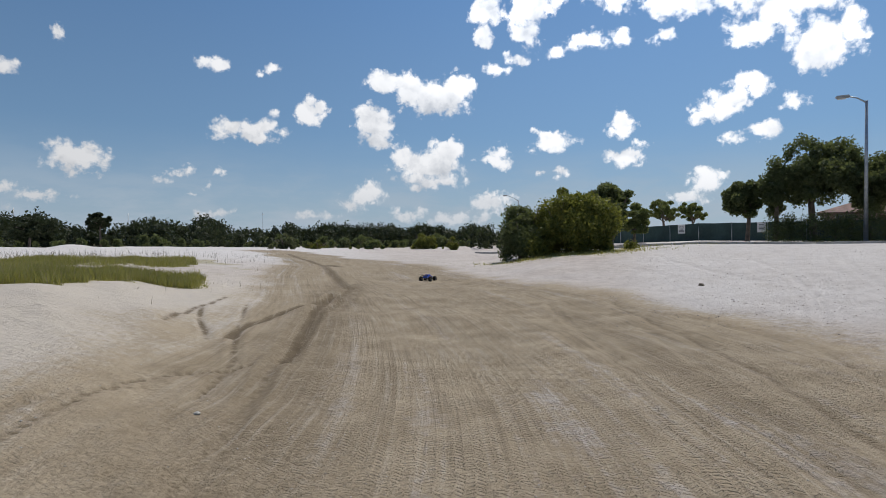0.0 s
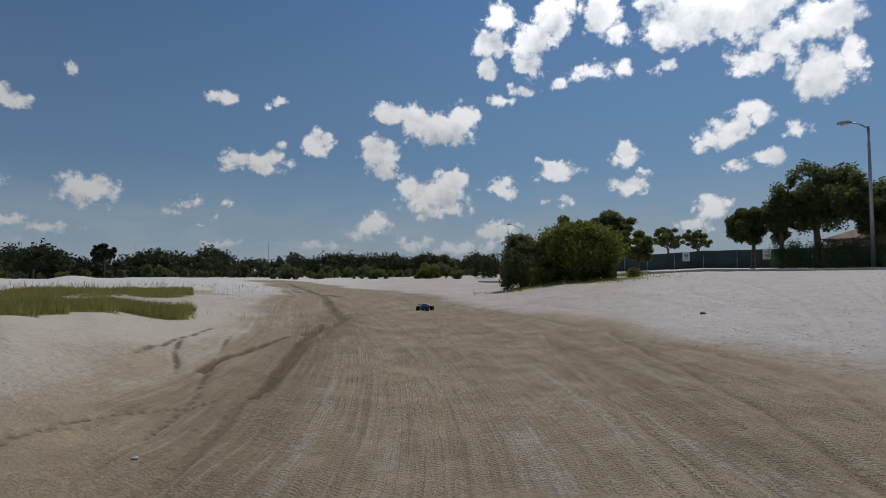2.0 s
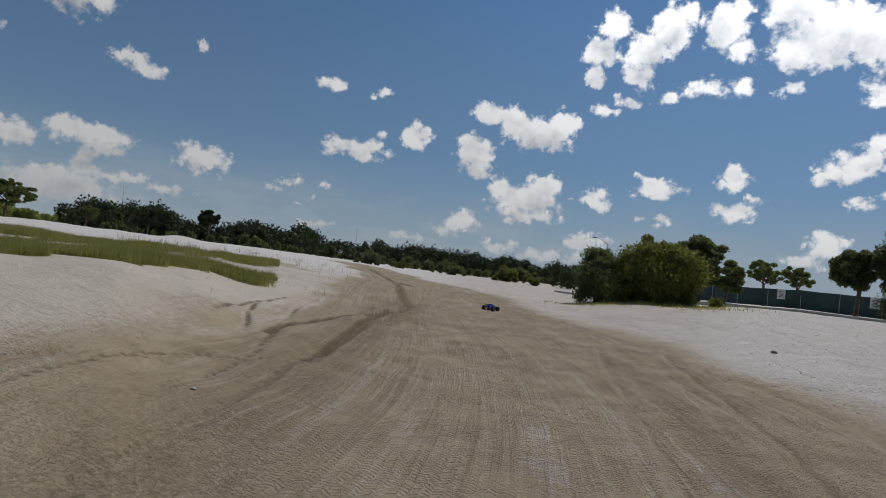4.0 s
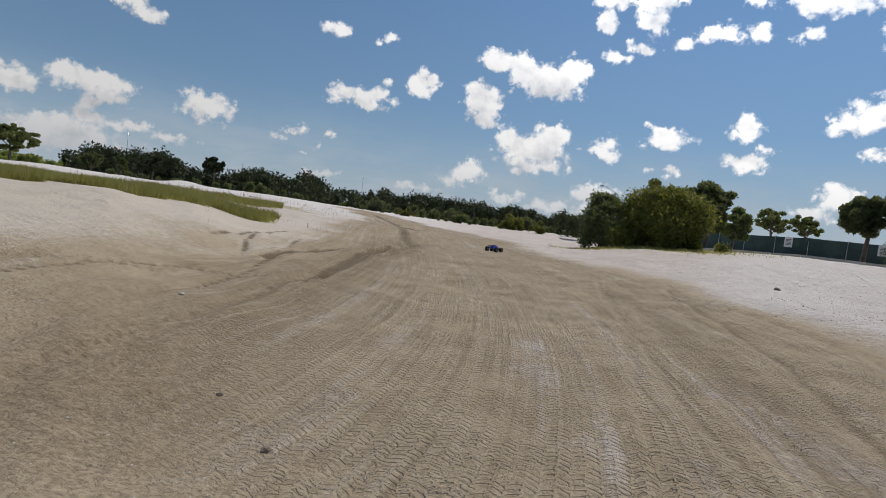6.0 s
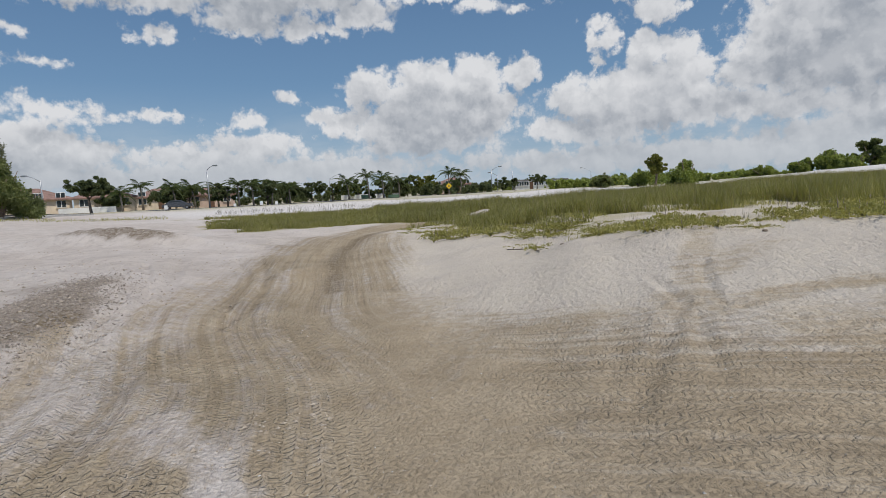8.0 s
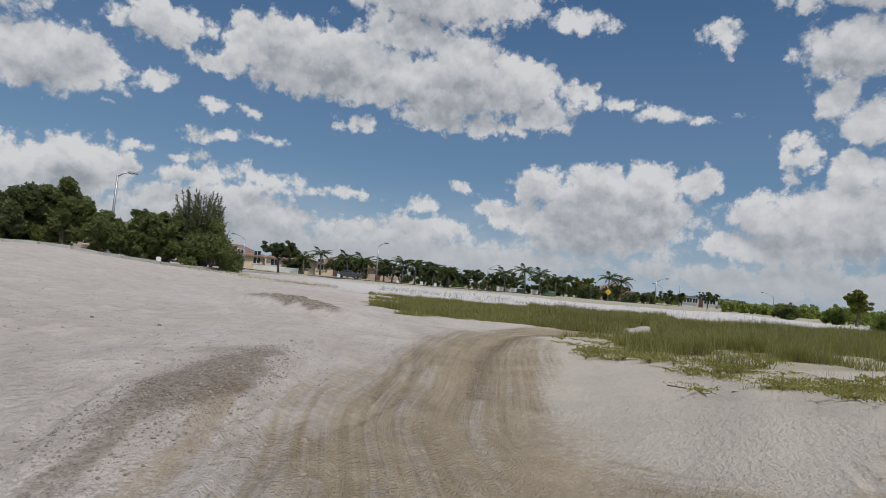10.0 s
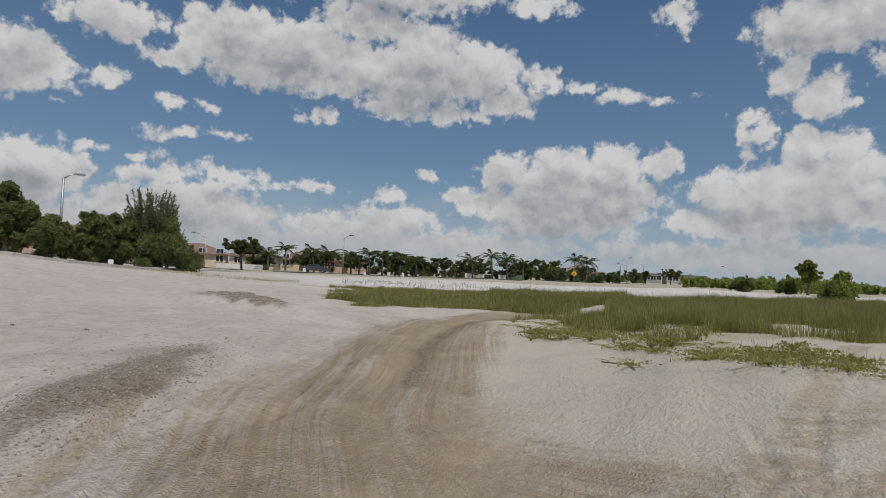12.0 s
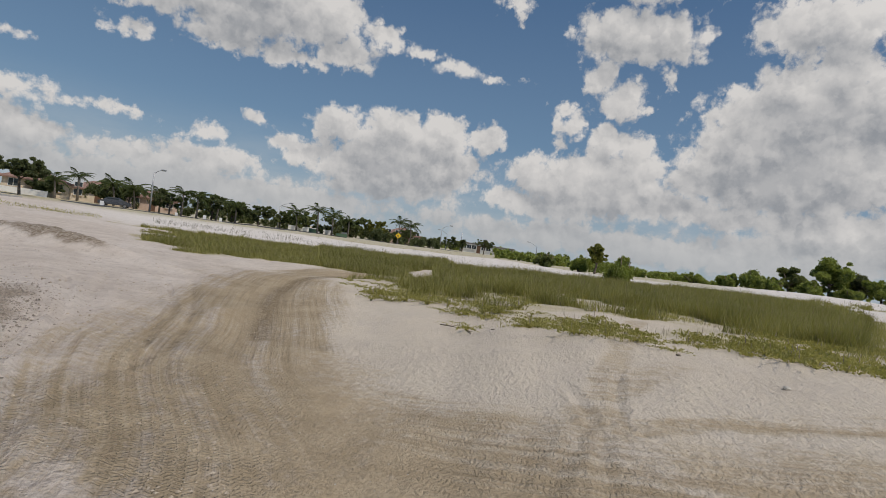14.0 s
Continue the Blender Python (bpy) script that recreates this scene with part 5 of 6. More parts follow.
# ---- grass, weeds, litter ----
def blades(name, label, x, y, tall, wide, material, rng, lean=.35, category="grass", plain=False):
    """Upright bent blades at plan positions, as one object."""
    k = len(x)
    z = land(x, y, False)
    a = rng.random(k) * math.tau
    d = np.stack([np.cos(a), np.sin(a), np.zeros(k)], 1)
    s = np.stack([-np.sin(a), np.cos(a), np.zeros(k)], 1)
    p = np.stack([x, y, z - .02], 1)
    tall, wide = tall[:, None], wide[:, None]
    bend = (lean * (.3 + rng.random((k, 1)))) * tall
    t = p + d * bend + np.array([0, 0, 1]) * tall
    if plain:
        verts = np.stack([p - s * wide, p + s * wide, t], 1).reshape(-1, 3)
        return tagged(new(name, mesh_of(name, verts, np.arange(3 * k).reshape(-1, 3), material)), label, category, kind="stuff")
    m = p + d * bend * .3 + np.array([0, 0, 1]) * tall * .55
    verts = np.stack([p - s * wide, p + s * wide, m + s * wide * .7, m - s * wide * .7, t], 1).reshape(-1, 3)
    i = np.arange(k) * 5
    faces = np.stack([i, i + 1, i + 2, i + 3], 1).tolist() + np.stack([i + 3, i + 2, i + 4], 1).tolist()
    return tagged(new(name, mesh_of(name, verts, faces, material)), label, category, kind="stuff")


def scatter(rng, count, b0, b1, r0, r1, keep):
    """Plan positions in a sector, where the ground is grassy enough."""
    b = rng.uniform(b0, b1, count)
    r = np.sqrt(rng.uniform(r0 ** 2, r1 ** 2, count)) if r1 < 30 else r0 * (r1 / r0) ** rng.random(count)
    x, y = STAND[0] - np.sin(np.radians(b)) * r, STAND[1] + np.cos(np.radians(b)) * r
    g = turf_at(x, y)
    ok = (g + .3 * lattice(x / 1.1, y / 1.1, 61) > keep * rng.uniform(.6, 1.5, count))
    return x[ok], y[ok], r[ok], g[ok]


rng = np.random.default_rng(77)
for label, b0, b1, r0, r1, count, up in (("olive reed grass on the sandy bank", 24, 51, 9, 36, 300000, .27), ("tall olive reed grass field beyond the bank", 59, 109, 11, 62, 560000, .5),
                                         ("low green grass patch on the pale flat", 96, 125, 18, 46, 190000, .3), ("sparse grass on the bank", 49, 63, 9, 60, 45000, .3)):
    x, y, r, g = scatter(rng, count, b0, b1, r0, r1, .62)
    patch = .72 + .26 * lattice(x / 3.3, y / 3.3, 21) + .24 * lattice(x / .8, y / .8, 22)
    tall = up * np.maximum(patch, .2) * (.4 + .85 * rng.random(len(x)))
    blades("grass", label, x, y, tall, .0030 + .00026 * r, GRASS, rng, .7, plain=True)
    pick = rng.random(len(x)) < .07
    blades("dry_grass", "dry straw stalks standing in the reed grass", x[pick], y[pick], tall[pick] * 1.25, .002 + .0003 * r[pick], GRASS_DRY, rng, .3, plain=True)
# thin fringe on the brow of the bank
x, y, r, g = scatter(rng, 150000, 24, 106, 7.8, 20, .26)
near = (g > .03) & ((lattice(x / .8, y / .8, 31) + lattice(x / 2.2, y / 2.2, 32)) > .3)
blades("fringe_grass", "thin tufts of grass on the brow of the bank", x[near], y[near], .04 + .15 * rng.random(near.sum()) ** 2, .003 + .0004 * r[near], WEED, rng, 1.1, plain=True)
# sparse growth at the foot of the large bush and along the kerb
b = np.concatenate([rng.normal(-12.3, 3.6, 6000), rng.uniform(-40, -17, 1500), rng.uniform(128, 160, 3500)])
r = np.concatenate([rng.normal(33.2, 1.1, 6000), rng.normal(38.0, .5, 1500), rng.normal(40.5, 1.6, 3500)])
x, y = STAND[0] - np.sin(np.radians(b)) * r, STAND[1] + np.cos(np.radians(b)) * r
blades("verge_grass", "short green grass at the foot of the bushes", x, y, .04 + .16 * rng.random(len(x)) ** 2, np.full(len(x), .014), WEED, rng, .9)

# tall weed stalks before the pale dunes
sets = [(rng.uniform(96, 124, 2600), rng.normal(47, 4.5, 2600)), (rng.uniform(17, 38, 1500), rng.normal(38, 4, 1500)), (rng.uniform(58, 100, 1800), rng.normal(44, 9, 1800)),
        (rng.uniform(24, 48, 160), rng.normal(17, 3, 160)), (rng.uniform(60, 100, 900), rng.uniform(10, 24, 900)), (rng.uniform(58, 98, 2200), rng.uniform(9.4, 13.5, 2200)), (rng.uniform(18, 26, 110), rng.normal(19, 1.5, 110)), (rng.uniform(129, 138, 160), rng.normal(16.9, .3, 160))]
b, r = np.concatenate([v[0] for v in sets]), np.concatenate([v[1] for v in sets])
x, y = STAND[0] - np.sin(np.radians(b)) * r, STAND[1] + np.cos(np.radians(b)) * r
keep = lattice(x / 1.2, y / 1.2, 51) + .6 * lattice(x / 4, y / 4, 52) > -.05
x, y, r = x[keep], y[keep], r[keep]
blades("weed_stalks", "thin grey-brown weed stalks standing on the pale sand", x, y, (.10 + .006 * np.minimum(r, 40)) * (.4 + .9 * rng.random(len(x))), .0012 + .00013 * r, STALK, rng, .55)


def weed_mesh(seed, spread, leaves, up):
    """A creeping weed: stalk with small pointed leaves."""
    rg = np.random.default_rng(seed)
    verts, faces = [], []
    for k in range(9):
        a, ln = rg.random() * math.tau, spread * (.5 + .6 * rg.random())
        for j in range(leaves):
            f = (j + rg.random()) / leaves
            p = np.array((math.cos(a + f * .4) * ln * f, math.sin(a + f * .4) * ln * f, .01 + up * f * (1.4 - f)))
            d = rg.normal(size=3) + (0, 0, .8)
            d *= .032 * (.6 + .8 * rg.random()) / np.linalg.norm(d)
            s = np.cross(d, rg.normal(size=3))
            s *= .008 / np.linalg.norm(s)
            i = len(verts)
            verts += [p, p + d * .5 + s, p + d, p + d * .5 - s]
            faces.append((i, i + 1, i + 2, i + 3))
    return mesh_of("leaves", np.array(verts), faces, WEED)


def stem_mesh(seed, up):
    bm = tube([(0, 0, -.03), (.01, 0, .02), (.03, .01, up + .03)], [.008, .006, .002], 5)
    me = bpy.data.meshes.new("stem")
    bm.to_mesh(me)
    bm.free()
    me.materials.append(TWIG)
    return me


WEEDS = [(weed_mesh(s, sp, n, up), stem_mesh(s, up)) for s, sp, n, up in ((1, .35, 30, .05), (2, .5, 40, .08), (3, .28, 26, .15))]
wr = random.Random(4)
spots = [(-8.36, .22), (-8.95, .47), (-7.87, 1.19), (-9.1, 1.92), (-8.6, -.6)]
while len(spots) < 190:
    b = wr.uniform(55, 107)
    brow = np.interp(b, [26, 38, 60, 78, 95, 106], [19, 9.6, 8.6, 8.0, 10.5, 13.5])
    rr = brow + abs(wr.gauss(0, 1)) * 1.9 - .5
    p = spot(b, rr)
    if lattice(np.array([p[0] / 1.3]), np.array([p[1] / 1.3]), 41)[0] > -.25:
        spots.append(p)
for k, (x, y) in enumerate(spots):
    leaves, stalk = WEEDS[k % 3]
    z = float(land(x, y)[0])
    ob = thing("weed", "low creeping green weed rooted in the pale sand", "weed", pose(x, y, z, 0, 0, wr.uniform(0, 360)) @ Matrix.Scale(wr.uniform(.5, 1.5), 4), "weeds on the bank")
    part("leaves", leaves, None, ob)
    part("stem", stalk, None, ob)


def rough_stone(name, label, x, y, size, material, seed, category="stone", flat=.6):
    rg = np.random.default_rng(seed)
    bm = bmesh.new()
    bmesh.ops.create_icosphere(bm, subdivisions=2, radius=size / 2)
    for v in bm.verts:
        v.co = v.co * (.8 + .4 * rg.random())
        v.co.z *= flat
    ob = part(name, bm, material)
    ob.matrix_world = pose(x, y, float(land(x, y)[0]) + size * flat * .22, 0, 0, seed * 40)
    return tagged(ob, label, category)


rough_stone("stone", "small pale limestone lying beside the wheel tracks", -2.0, 4.5, .052, STONE, 1)
rough_stone("stone", "small white stone on the sandy bank", -5.5, 3.0, .08, STONE, 2)
rough_stone("stone", "grey stone half buried in the pale sand", 7.06, 15.2, .16, CLOD, 3)
rough_stone("stone", "small dark stone on the sandy bank", -6.6, 2.2, .06, CLOD, 4)
rough_stone("clod", "dark lump of damp soil on the sand", -5.55, -8.6, .07, CLOD, 5, "clod")
rough_stone("clod", "dark lump of damp soil on the sand", -4.85, -9.3, .06, CLOD, 6, "clod")
rough_stone("clod", "dark lump of damp soil on the wheel track", -.21, 2.45, .05, CLOD, 7, "clod")
rough_stone("clod", "dark lump of damp soil on the wheel track", -.7, 2.9, .04, CLOD, 8, "clod")
for k, (x, y, a, ln) in enumerate(((-8.5, -.62, 20, .35), (-.95, .75, 75, .06), (-8.9, -1.1, 65, .5), (-8.2, -.2, 130, .4), (-1.6, 2.1, 30, .05), (-9.5, 1.0, 10, .6))):
    bm = tube([(0, 0, .012 * min(1, ln * 4)), (ln * .4, ln * .05, .02 * min(1, ln * 4)), (ln, -ln * .04, .012 * min(1, ln * 4))], [.010 * min(1, ln * 4), .009 * min(1, ln * 4), .004 * min(1, ln * 4)], 6)
    tube([(ln * .45, ln * .04, .02), (ln * .7, ln * .22, .02 + ln * .08)], [.006 * min(1, ln * 4), .002], 5, bm)
    ob = part("dead_stick", bm, TWIG)
    ob.matrix_world = pose(x, y, float(land(x, y)[0]), 0, 0, a)
    tagged(ob, "dry dead stick lying on the sand", "stick")


def litter(name, label, count, place, size, material, seed):
    """Countless small lumps, joined."""
    rg = np.random.default_rng(seed)
    base = np.array([(1, 0, 0), (-1, 0, 0), (0, 1, 0), (0, -1, 0), (0, 0, 1), (0, 0, -1)], float)
    tri = np.array([(0, 2, 4), (2, 1, 4), (1, 3, 4), (3, 0, 4), (2, 0, 5), (1, 2, 5), (3, 1, 5), (0, 3, 5)])
    x, y = place(rg, count)
    k = len(x)
    z = land(x, y)
    sz = size * (.35 + 1.3 * rg.random(k) ** 3)
    v = base[None] * (.6 + .8 * rg.random((k, 6, 1))) * sz[:, None, None] * np.array([1, 1, .65])
    a = rg.random(k) * math.tau
    c, s = np.cos(a)[:, None], np.sin(a)[:, None]
    v = np.stack([v[..., 0] * c - v[..., 1] * s, v[..., 0] * s + v[..., 1] * c, v[..., 2]], -1)
    v += np.stack([x, y, z + sz * .15], 1)[:, None]
    f = (tri[None] + (np.arange(k) * 6)[:, None, None]).reshape(-1, 3)
    return tagged(new(name, mesh_of(name, v.reshape(-1, 3), f, material)), label, "debris", kind="stuff")


def round_stand(rg, n):
    b, r = rg.uniform(-45, 165, n), 1.4 * (11 / 1.4) ** rg.random(n)
    return STAND[0] - np.sin(np.radians(b)) * r, STAND[1] + np.cos(np.radians(b)) * r


def churned(rg, n):
    cx, cy = spot(140.7, 6.3)
    a = radians(140.7 + 64)
    u, v = rg.normal(0, 1.15, n), rg.normal(0, .24, n)
    return cx + math.cos(a) * u - math.sin(a) * v, cy + math.sin(a) * u + math.cos(a) * v


litter("sand_crumbs", "scattered crumbs of dried tan soil on the sand", 6000, round_stand, .006, CRUMB, 61)
litter("soil_clods", "churned lumps of darker soil beside the wheel tracks", 7000, churned, .011, CHURNED, 62)
def southern_sand(rg, n):
    b, r = rg.uniform(118, 166, n), 3.0 * (18 / 3.0) ** rg.random(n)
    x, y = STAND[0] - np.sin(np.radians(b)) * r, STAND[1] + np.cos(np.radians(b)) * r
    ok = lattice(x / .9, y / .9, 71) + .6 * lattice(x / .3, y / .3, 72) > rg.uniform(-.7, .9, n)
    return x[ok], y[ok]


def eastern_sand(rg, n):
    b, r = rg.uniform(-44, -14, n), 10.0 * (34 / 10.0) ** rg.random(n)
    x, y = STAND[0] - np.sin(np.radians(b)) * r, STAND[1] + np.cos(np.radians(b)) * r
    ok = lattice(x / 1.4, y / 1.4, 73) + .6 * lattice(x / .4, y / .4, 74) > rg.uniform(-1.2, 1.2, n)
    return x[ok], y[ok]


litter("sand_lumps", "rough little lumps of broken sand crust", 7000, southern_sand, .014, CRUMB, 64)
litter("sand_lumps", "rough little lumps of broken sand crust", 4000, eastern_sand, .013, CHURNED, 65)
litter("shell_bits", "scattered pale shell and gravel bits on the sand", 1800, round_stand, .006, STONE, 63)


# ---- roadside, houses, far structures ----
def strip(name, label, points, wide, thick, material, lift, kind="structure", category="road"):
    """A slab that follows plan points over the land."""
    line = curve(points, 1.2)
    t = np.gradient(line[:, :2], axis=0)
    t /= np.hypot(t[:, 0], t[:, 1])[:, None]
    nrm = np.stack([-t[:, 1], t[:, 0]], 1)
    verts = []
    for p, q in zip(line, nrm):
        z = float(land(p[0], p[1], False)[0]) + lift
        for s, dz in ((-.5, 0), (.5, 0), (.5, -thick), (-.5, -thick)):
            verts.append((p[0] + q[0] * wide * s, p[1] + q[1] * wide * s, z + dz))
    faces = []
    for i in range(len(line) - 1):
        a, b = 4 * i, 4 * i + 4
        faces += [(a, a + 1, b + 1, b), (a + 1, a + 2, b + 2, b + 1), (a + 2, a + 3, b + 3, b + 2), (a + 3, a, b, b + 3)]
    return tagged(new(name, mesh_of(name, verts, faces, material)), label, category, kind=kind)


def slabs(name, label, points, wide, length):
    """A concrete footway of single slabs with open joints."""
    line = curve(points, .1)
    run = np.concatenate([[0], np.cumsum(np.hypot(*np.diff(line[:, :2], axis=0).T))])
    top = thing(name, label, "pavement", Matrix(), kind="structure")
    bm = box((length - .03, wide, .22), bevel=.012)
    me = bpy.data.meshes.new("slab")
    bm.to_mesh(me)
    bm.free()
    me.materials.append(CONCRETE)
    for s in np.arange(length / 2, run[-1], length):
        i = int(np.clip(np.searchsorted(run, s), 1, len(line) - 1))
        d = line[i] - line[i - 1]
        ob = part("slab", me, None, top)
        u = d / np.hypot(*d) * length / 2
        z0, z1 = land(line[i][0] + np.array([-u[0], u[0]]), line[i][1] + np.array([-u[1], u[1]]), False)
        ob.matrix_local = pose(line[i][0], line[i][1], (z0 + z1) / 2 - .10, 0, -math.degrees(math.atan2(z1 - z0, length)), math.degrees(math.atan2(d[1], d[0])))
    return top


EAST_WAY = [spot(-4, 62), spot(-10, 46), spot(-18, 40), spot(-28, 38), spot(-38, 37.5), spot(-52, 37)]
SOUTH_WAY = [spot(176, 34), spot(164, 34), spot(156, 35), spot(150, 37), spot(144, 41), spot(139, 47), spot(134, 58)]
slabs("pavement_east", "pale concrete footway along the road edge", EAST_WAY, 1.6, 1.5)
slabs("pavement_south", "pale concrete footway along the road edge", SOUTH_WAY, 1.3, 1.5)
strip("road_east", "grey asphalt road behind the footway", [spot(-10, 51), spot(-18, 44.5), spot(-28, 42.4), spot(-38, 41.8), spot(-52, 41.4)], 5.5, .25, ASPHALT, .05)
strip("road_south", "grey asphalt road behind the footway", [spot(176, 51), spot(160, 52), spot(150, 56), spot(142, 64), spot(135, 78), spot(126, 92), spot(115, 104), spot(104, 114), spot(94, 132)], 7, .25, ASPHALT, .05)


def street_lamp(at, height, aim, seed, arm=1.6, label="grey steel street lamp on a tall pole with one arm"):
    top = thing("street_lamp", label, "street lamp", Matrix.Translation(at) @ pose(0, 0, 0, 0, 0, aim), "street lamps")
    part("pole", tube([(0, 0, -.3), (0, 0, height * .5), (0, 0, height - .42 * arm)], [.13, .10, .075], 10), GALVANISED, top)
    part("arm", tube([(0, 0, height - .45 * arm - .1), (arm * .5, 0, height - .18 * arm), (arm, 0, height)], [.05, .042, .036], 8), GALVANISED, top)
    head = part("lamp_head", box((.75, .32, .17), (arm + .3, 0, height - .06), .05), GALVANISED, top)
    part("lens", box((.45, .24, .07), (arm + .36, 0, height - .12), .025), LAMP_GLASS, head)
    part("base_plate", box((.42, .42, .06), (0, 0, 0), .01), GALVANISED, top)
    return top


for b, r, e, eye, aim, arm in ((-36.7, 43, 11.6, 1.6, 144, .9), (-7.9, 96, 4.5, 1.6, 172, 1.9), (148.2, 52, 6.9, 1.67, 149, .75), (137.0, 92, 2.6, 1.67, 300, 1.5), (124.2, 92, 3.1, 1.67, 90, 1.1),
                               (113.0, 112, 1.9, 1.67, 105, 1.7), (96.9, 128, 1.95, 1.67, 97, 1.7), (96.3, 140, 1.4, 1.67, 276, 1.7), (87.2, 170, 1.4, 1.67, 267, 2.4)):
    street_lamp(on_land(b, r), high(b, r, e, eye), aim, 1, arm)


def fence():
    top = thing("fence", "dark green windscreen fence on steel posts beside the road", "fence", Matrix())
    run = [spot(-14, 66), spot(-17.2, 62), spot(-22, 58), spot(-28, 55), spot(-34, 53), spot(-42, 52)]
    line = curve(run, .1)
    s = np.concatenate([[0], np.cumsum(np.hypot(*np.diff(line[:, :2], axis=0).T))])
    at = [line[int(np.searchsorted(s, v))] for v in np.arange(0, s[-1], 2.9)]
    for i, p in enumerate(at):
        z = float(land(p[0], p[1], False)[0])
        ob = part("post", tube([(0, 0, -.2), (0, 0, 1.72)], [.035, .035], 8), GALVANISED, top)
        ob.matrix_local = pose(p[0], p[1], z)
        if i + 1 < len(at):
            q = at[i + 1]
            zq = float(land(q[0], q[1], False)[0])
            d = Vector((q[0] - p[0], q[1] - p[1], 0))
            bm = bmesh.new()
            grid = bmesh.ops.create_grid(bm, x_segments=14, y_segments=6, size=.5)
            rg = random.Random(i)
            for v in bm.verts:
                u, h = v.co.x + .5, v.co.y + .5
                sag = .02 * math.sin(u * math.pi) + .01 * rg.random()
                off = .05 * math.sin(u * math.pi * 2 + i) * h
                n = Vector((-d.y, d.x, 0)).normalized()
                v.co = Vector((p[0], p[1], 0)) + d * u + n * off + Vector((0, 0, z + (zq - z) * u + .06 + h * 1.58 - sag * h))
            part("screen_panel", bm, SCREEN, top)
    return top


fence()
for b, r in ((-22.9, 57.2), (-29.4, 54.2)):
    o = on_land(b, r)
    ob = thing("notice", "white notice board fixed to the green fence", "sign", Matrix.Translation(o + Vector((0, 0, .75))) @ pose(0, 0, 0, 0, 0, b))
    part("board", box((.62, .03, .85), (0, 0, 0), .008), SIGN_WHITE, ob)
    for k in range(5):
        part("text_bar", box((.42 - .05 * (k % 3), .008, .045), (0, -.019, .18 + .11 * k)), INK, ob)


def hedge(at0, at1, tall, deep, label, seed, leaves):
    rg = np.random.default_rng(seed)
    a, b = Vector(at0), Vector(at1)
    top = thing("hedge", label, "hedge", Matrix.Translation(a))
    n = int((b - a).length / .45)
    c, s = [], []
    for k in range(n):
        for lvl in range(4):
            p = (b - a) * (k / n)
            c.append((p.x + rg.normal() * deep * .2, p.y + rg.normal() * deep * .2, p.z + tall * (.12 + .24 * lvl)))
            s.append(deep * .42)
    part("foliage", leaf_mesh("foliage", c, s, 150, .13, leaves, rg), None, top)
    bm = bmesh.new()
    for k in range(0, n, 2):
        p = (b - a) * (k / n)
        tube([(p.x, p.y, p.z - .1), (p.x, p.y, p.z + tall * .7)], [.03, .015], 5, bm)
    part("stems", bm, BARK, top)
    return top


hedge(on_land(-30.2, 45.5), on_land(-46, 43), 1.7, 1.5, "dark clipped hedge along the far side of the road", 5, LEAF_DARK)


def house(label, at, face, size, wall, roof, storeys, bays, seed, flat=False):
    """A stuccoed house: walls, hipped roof with eaves, windows with frames and sills, a door."""
    wd, dp, ht = size
    top = thing("house", label, "house", Matrix.Translation(at) @ pose(0, 0, 0, 0, 0, face))
    part("wall", box((wd, dp, ht + .6), (0, 0, -.6)), wall, top)
    if flat:
        part("roof", box((wd + .5, dp + .5, .35), (0, 0, ht), .03), ROOF_GREY, top)
    else:
        bm = bmesh.new()
        e, rise = .5, min(wd, dp) * .22
        x, y, ridge = wd / 2 + e, dp / 2 + e, max(.2, wd / 2 - dp / 2)
        v = [bm.verts.new(c) for c in ((-x, -y, ht), (x, -y, ht), (x, y, ht), (-x, y, ht), (-ridge, 0, ht + rise), (ridge, 0, ht + rise),
                                       (-x, -y, ht - .18), (x, -y, ht - .18), (x, y, ht - .18), (-x, y, ht - .18))]
        for f in ((0, 1, 5, 4), (1, 2, 5), (2, 3, 4, 5), (3, 0, 4), (6, 7, 1, 0), (7, 8, 2, 1), (8, 9, 3, 2), (9, 6, 0, 3), (9, 8, 7, 6)):
            bm.faces.new([v[i] for i in f])
        part("roof", bm, roof, top)
    for s in range(storeys):
        for k in range(bays):
            x = (k + .5) / bays * wd - wd / 2
            z = s * ht / storeys + .95
            if s == 0 and k == bays // 2:
                door = part("door", box((1.0, .08, 2.0), (x, -dp / 2 - .03, 0), .01), DOOR_PAINT, top)
                part("handle", box((.05, .06, .12), (x + .38, -dp / 2 - .09, 1.0), .01), ALLOY, door)
                continue
            win = part("window", box((1.25, .10, 1.15), (x, -dp / 2 - .02, z), .01), SIGN_WHITE, top)
            for g in (-.3, .3):
                part("pane", box((.52, .04, 1.0), (x + g, -dp / 2 - .06, z + .07)), PANE, win)
            part("sill", box((1.45, .2, .08), (x, -dp / 2 - .1, z - .1), .01), wall, win)
    return top


def house_at(label, b, r, e, wd, dp, wall, roof, storeys, bays, seed, flat=False):
    tall = high(b, r, e, 1.67) - (0 if flat else min(wd, dp) * .22)
    return house(label, on_land(b, r), b, (wd, dp, max(2.3, tall)), wall, roof, storeys, bays, seed, flat)


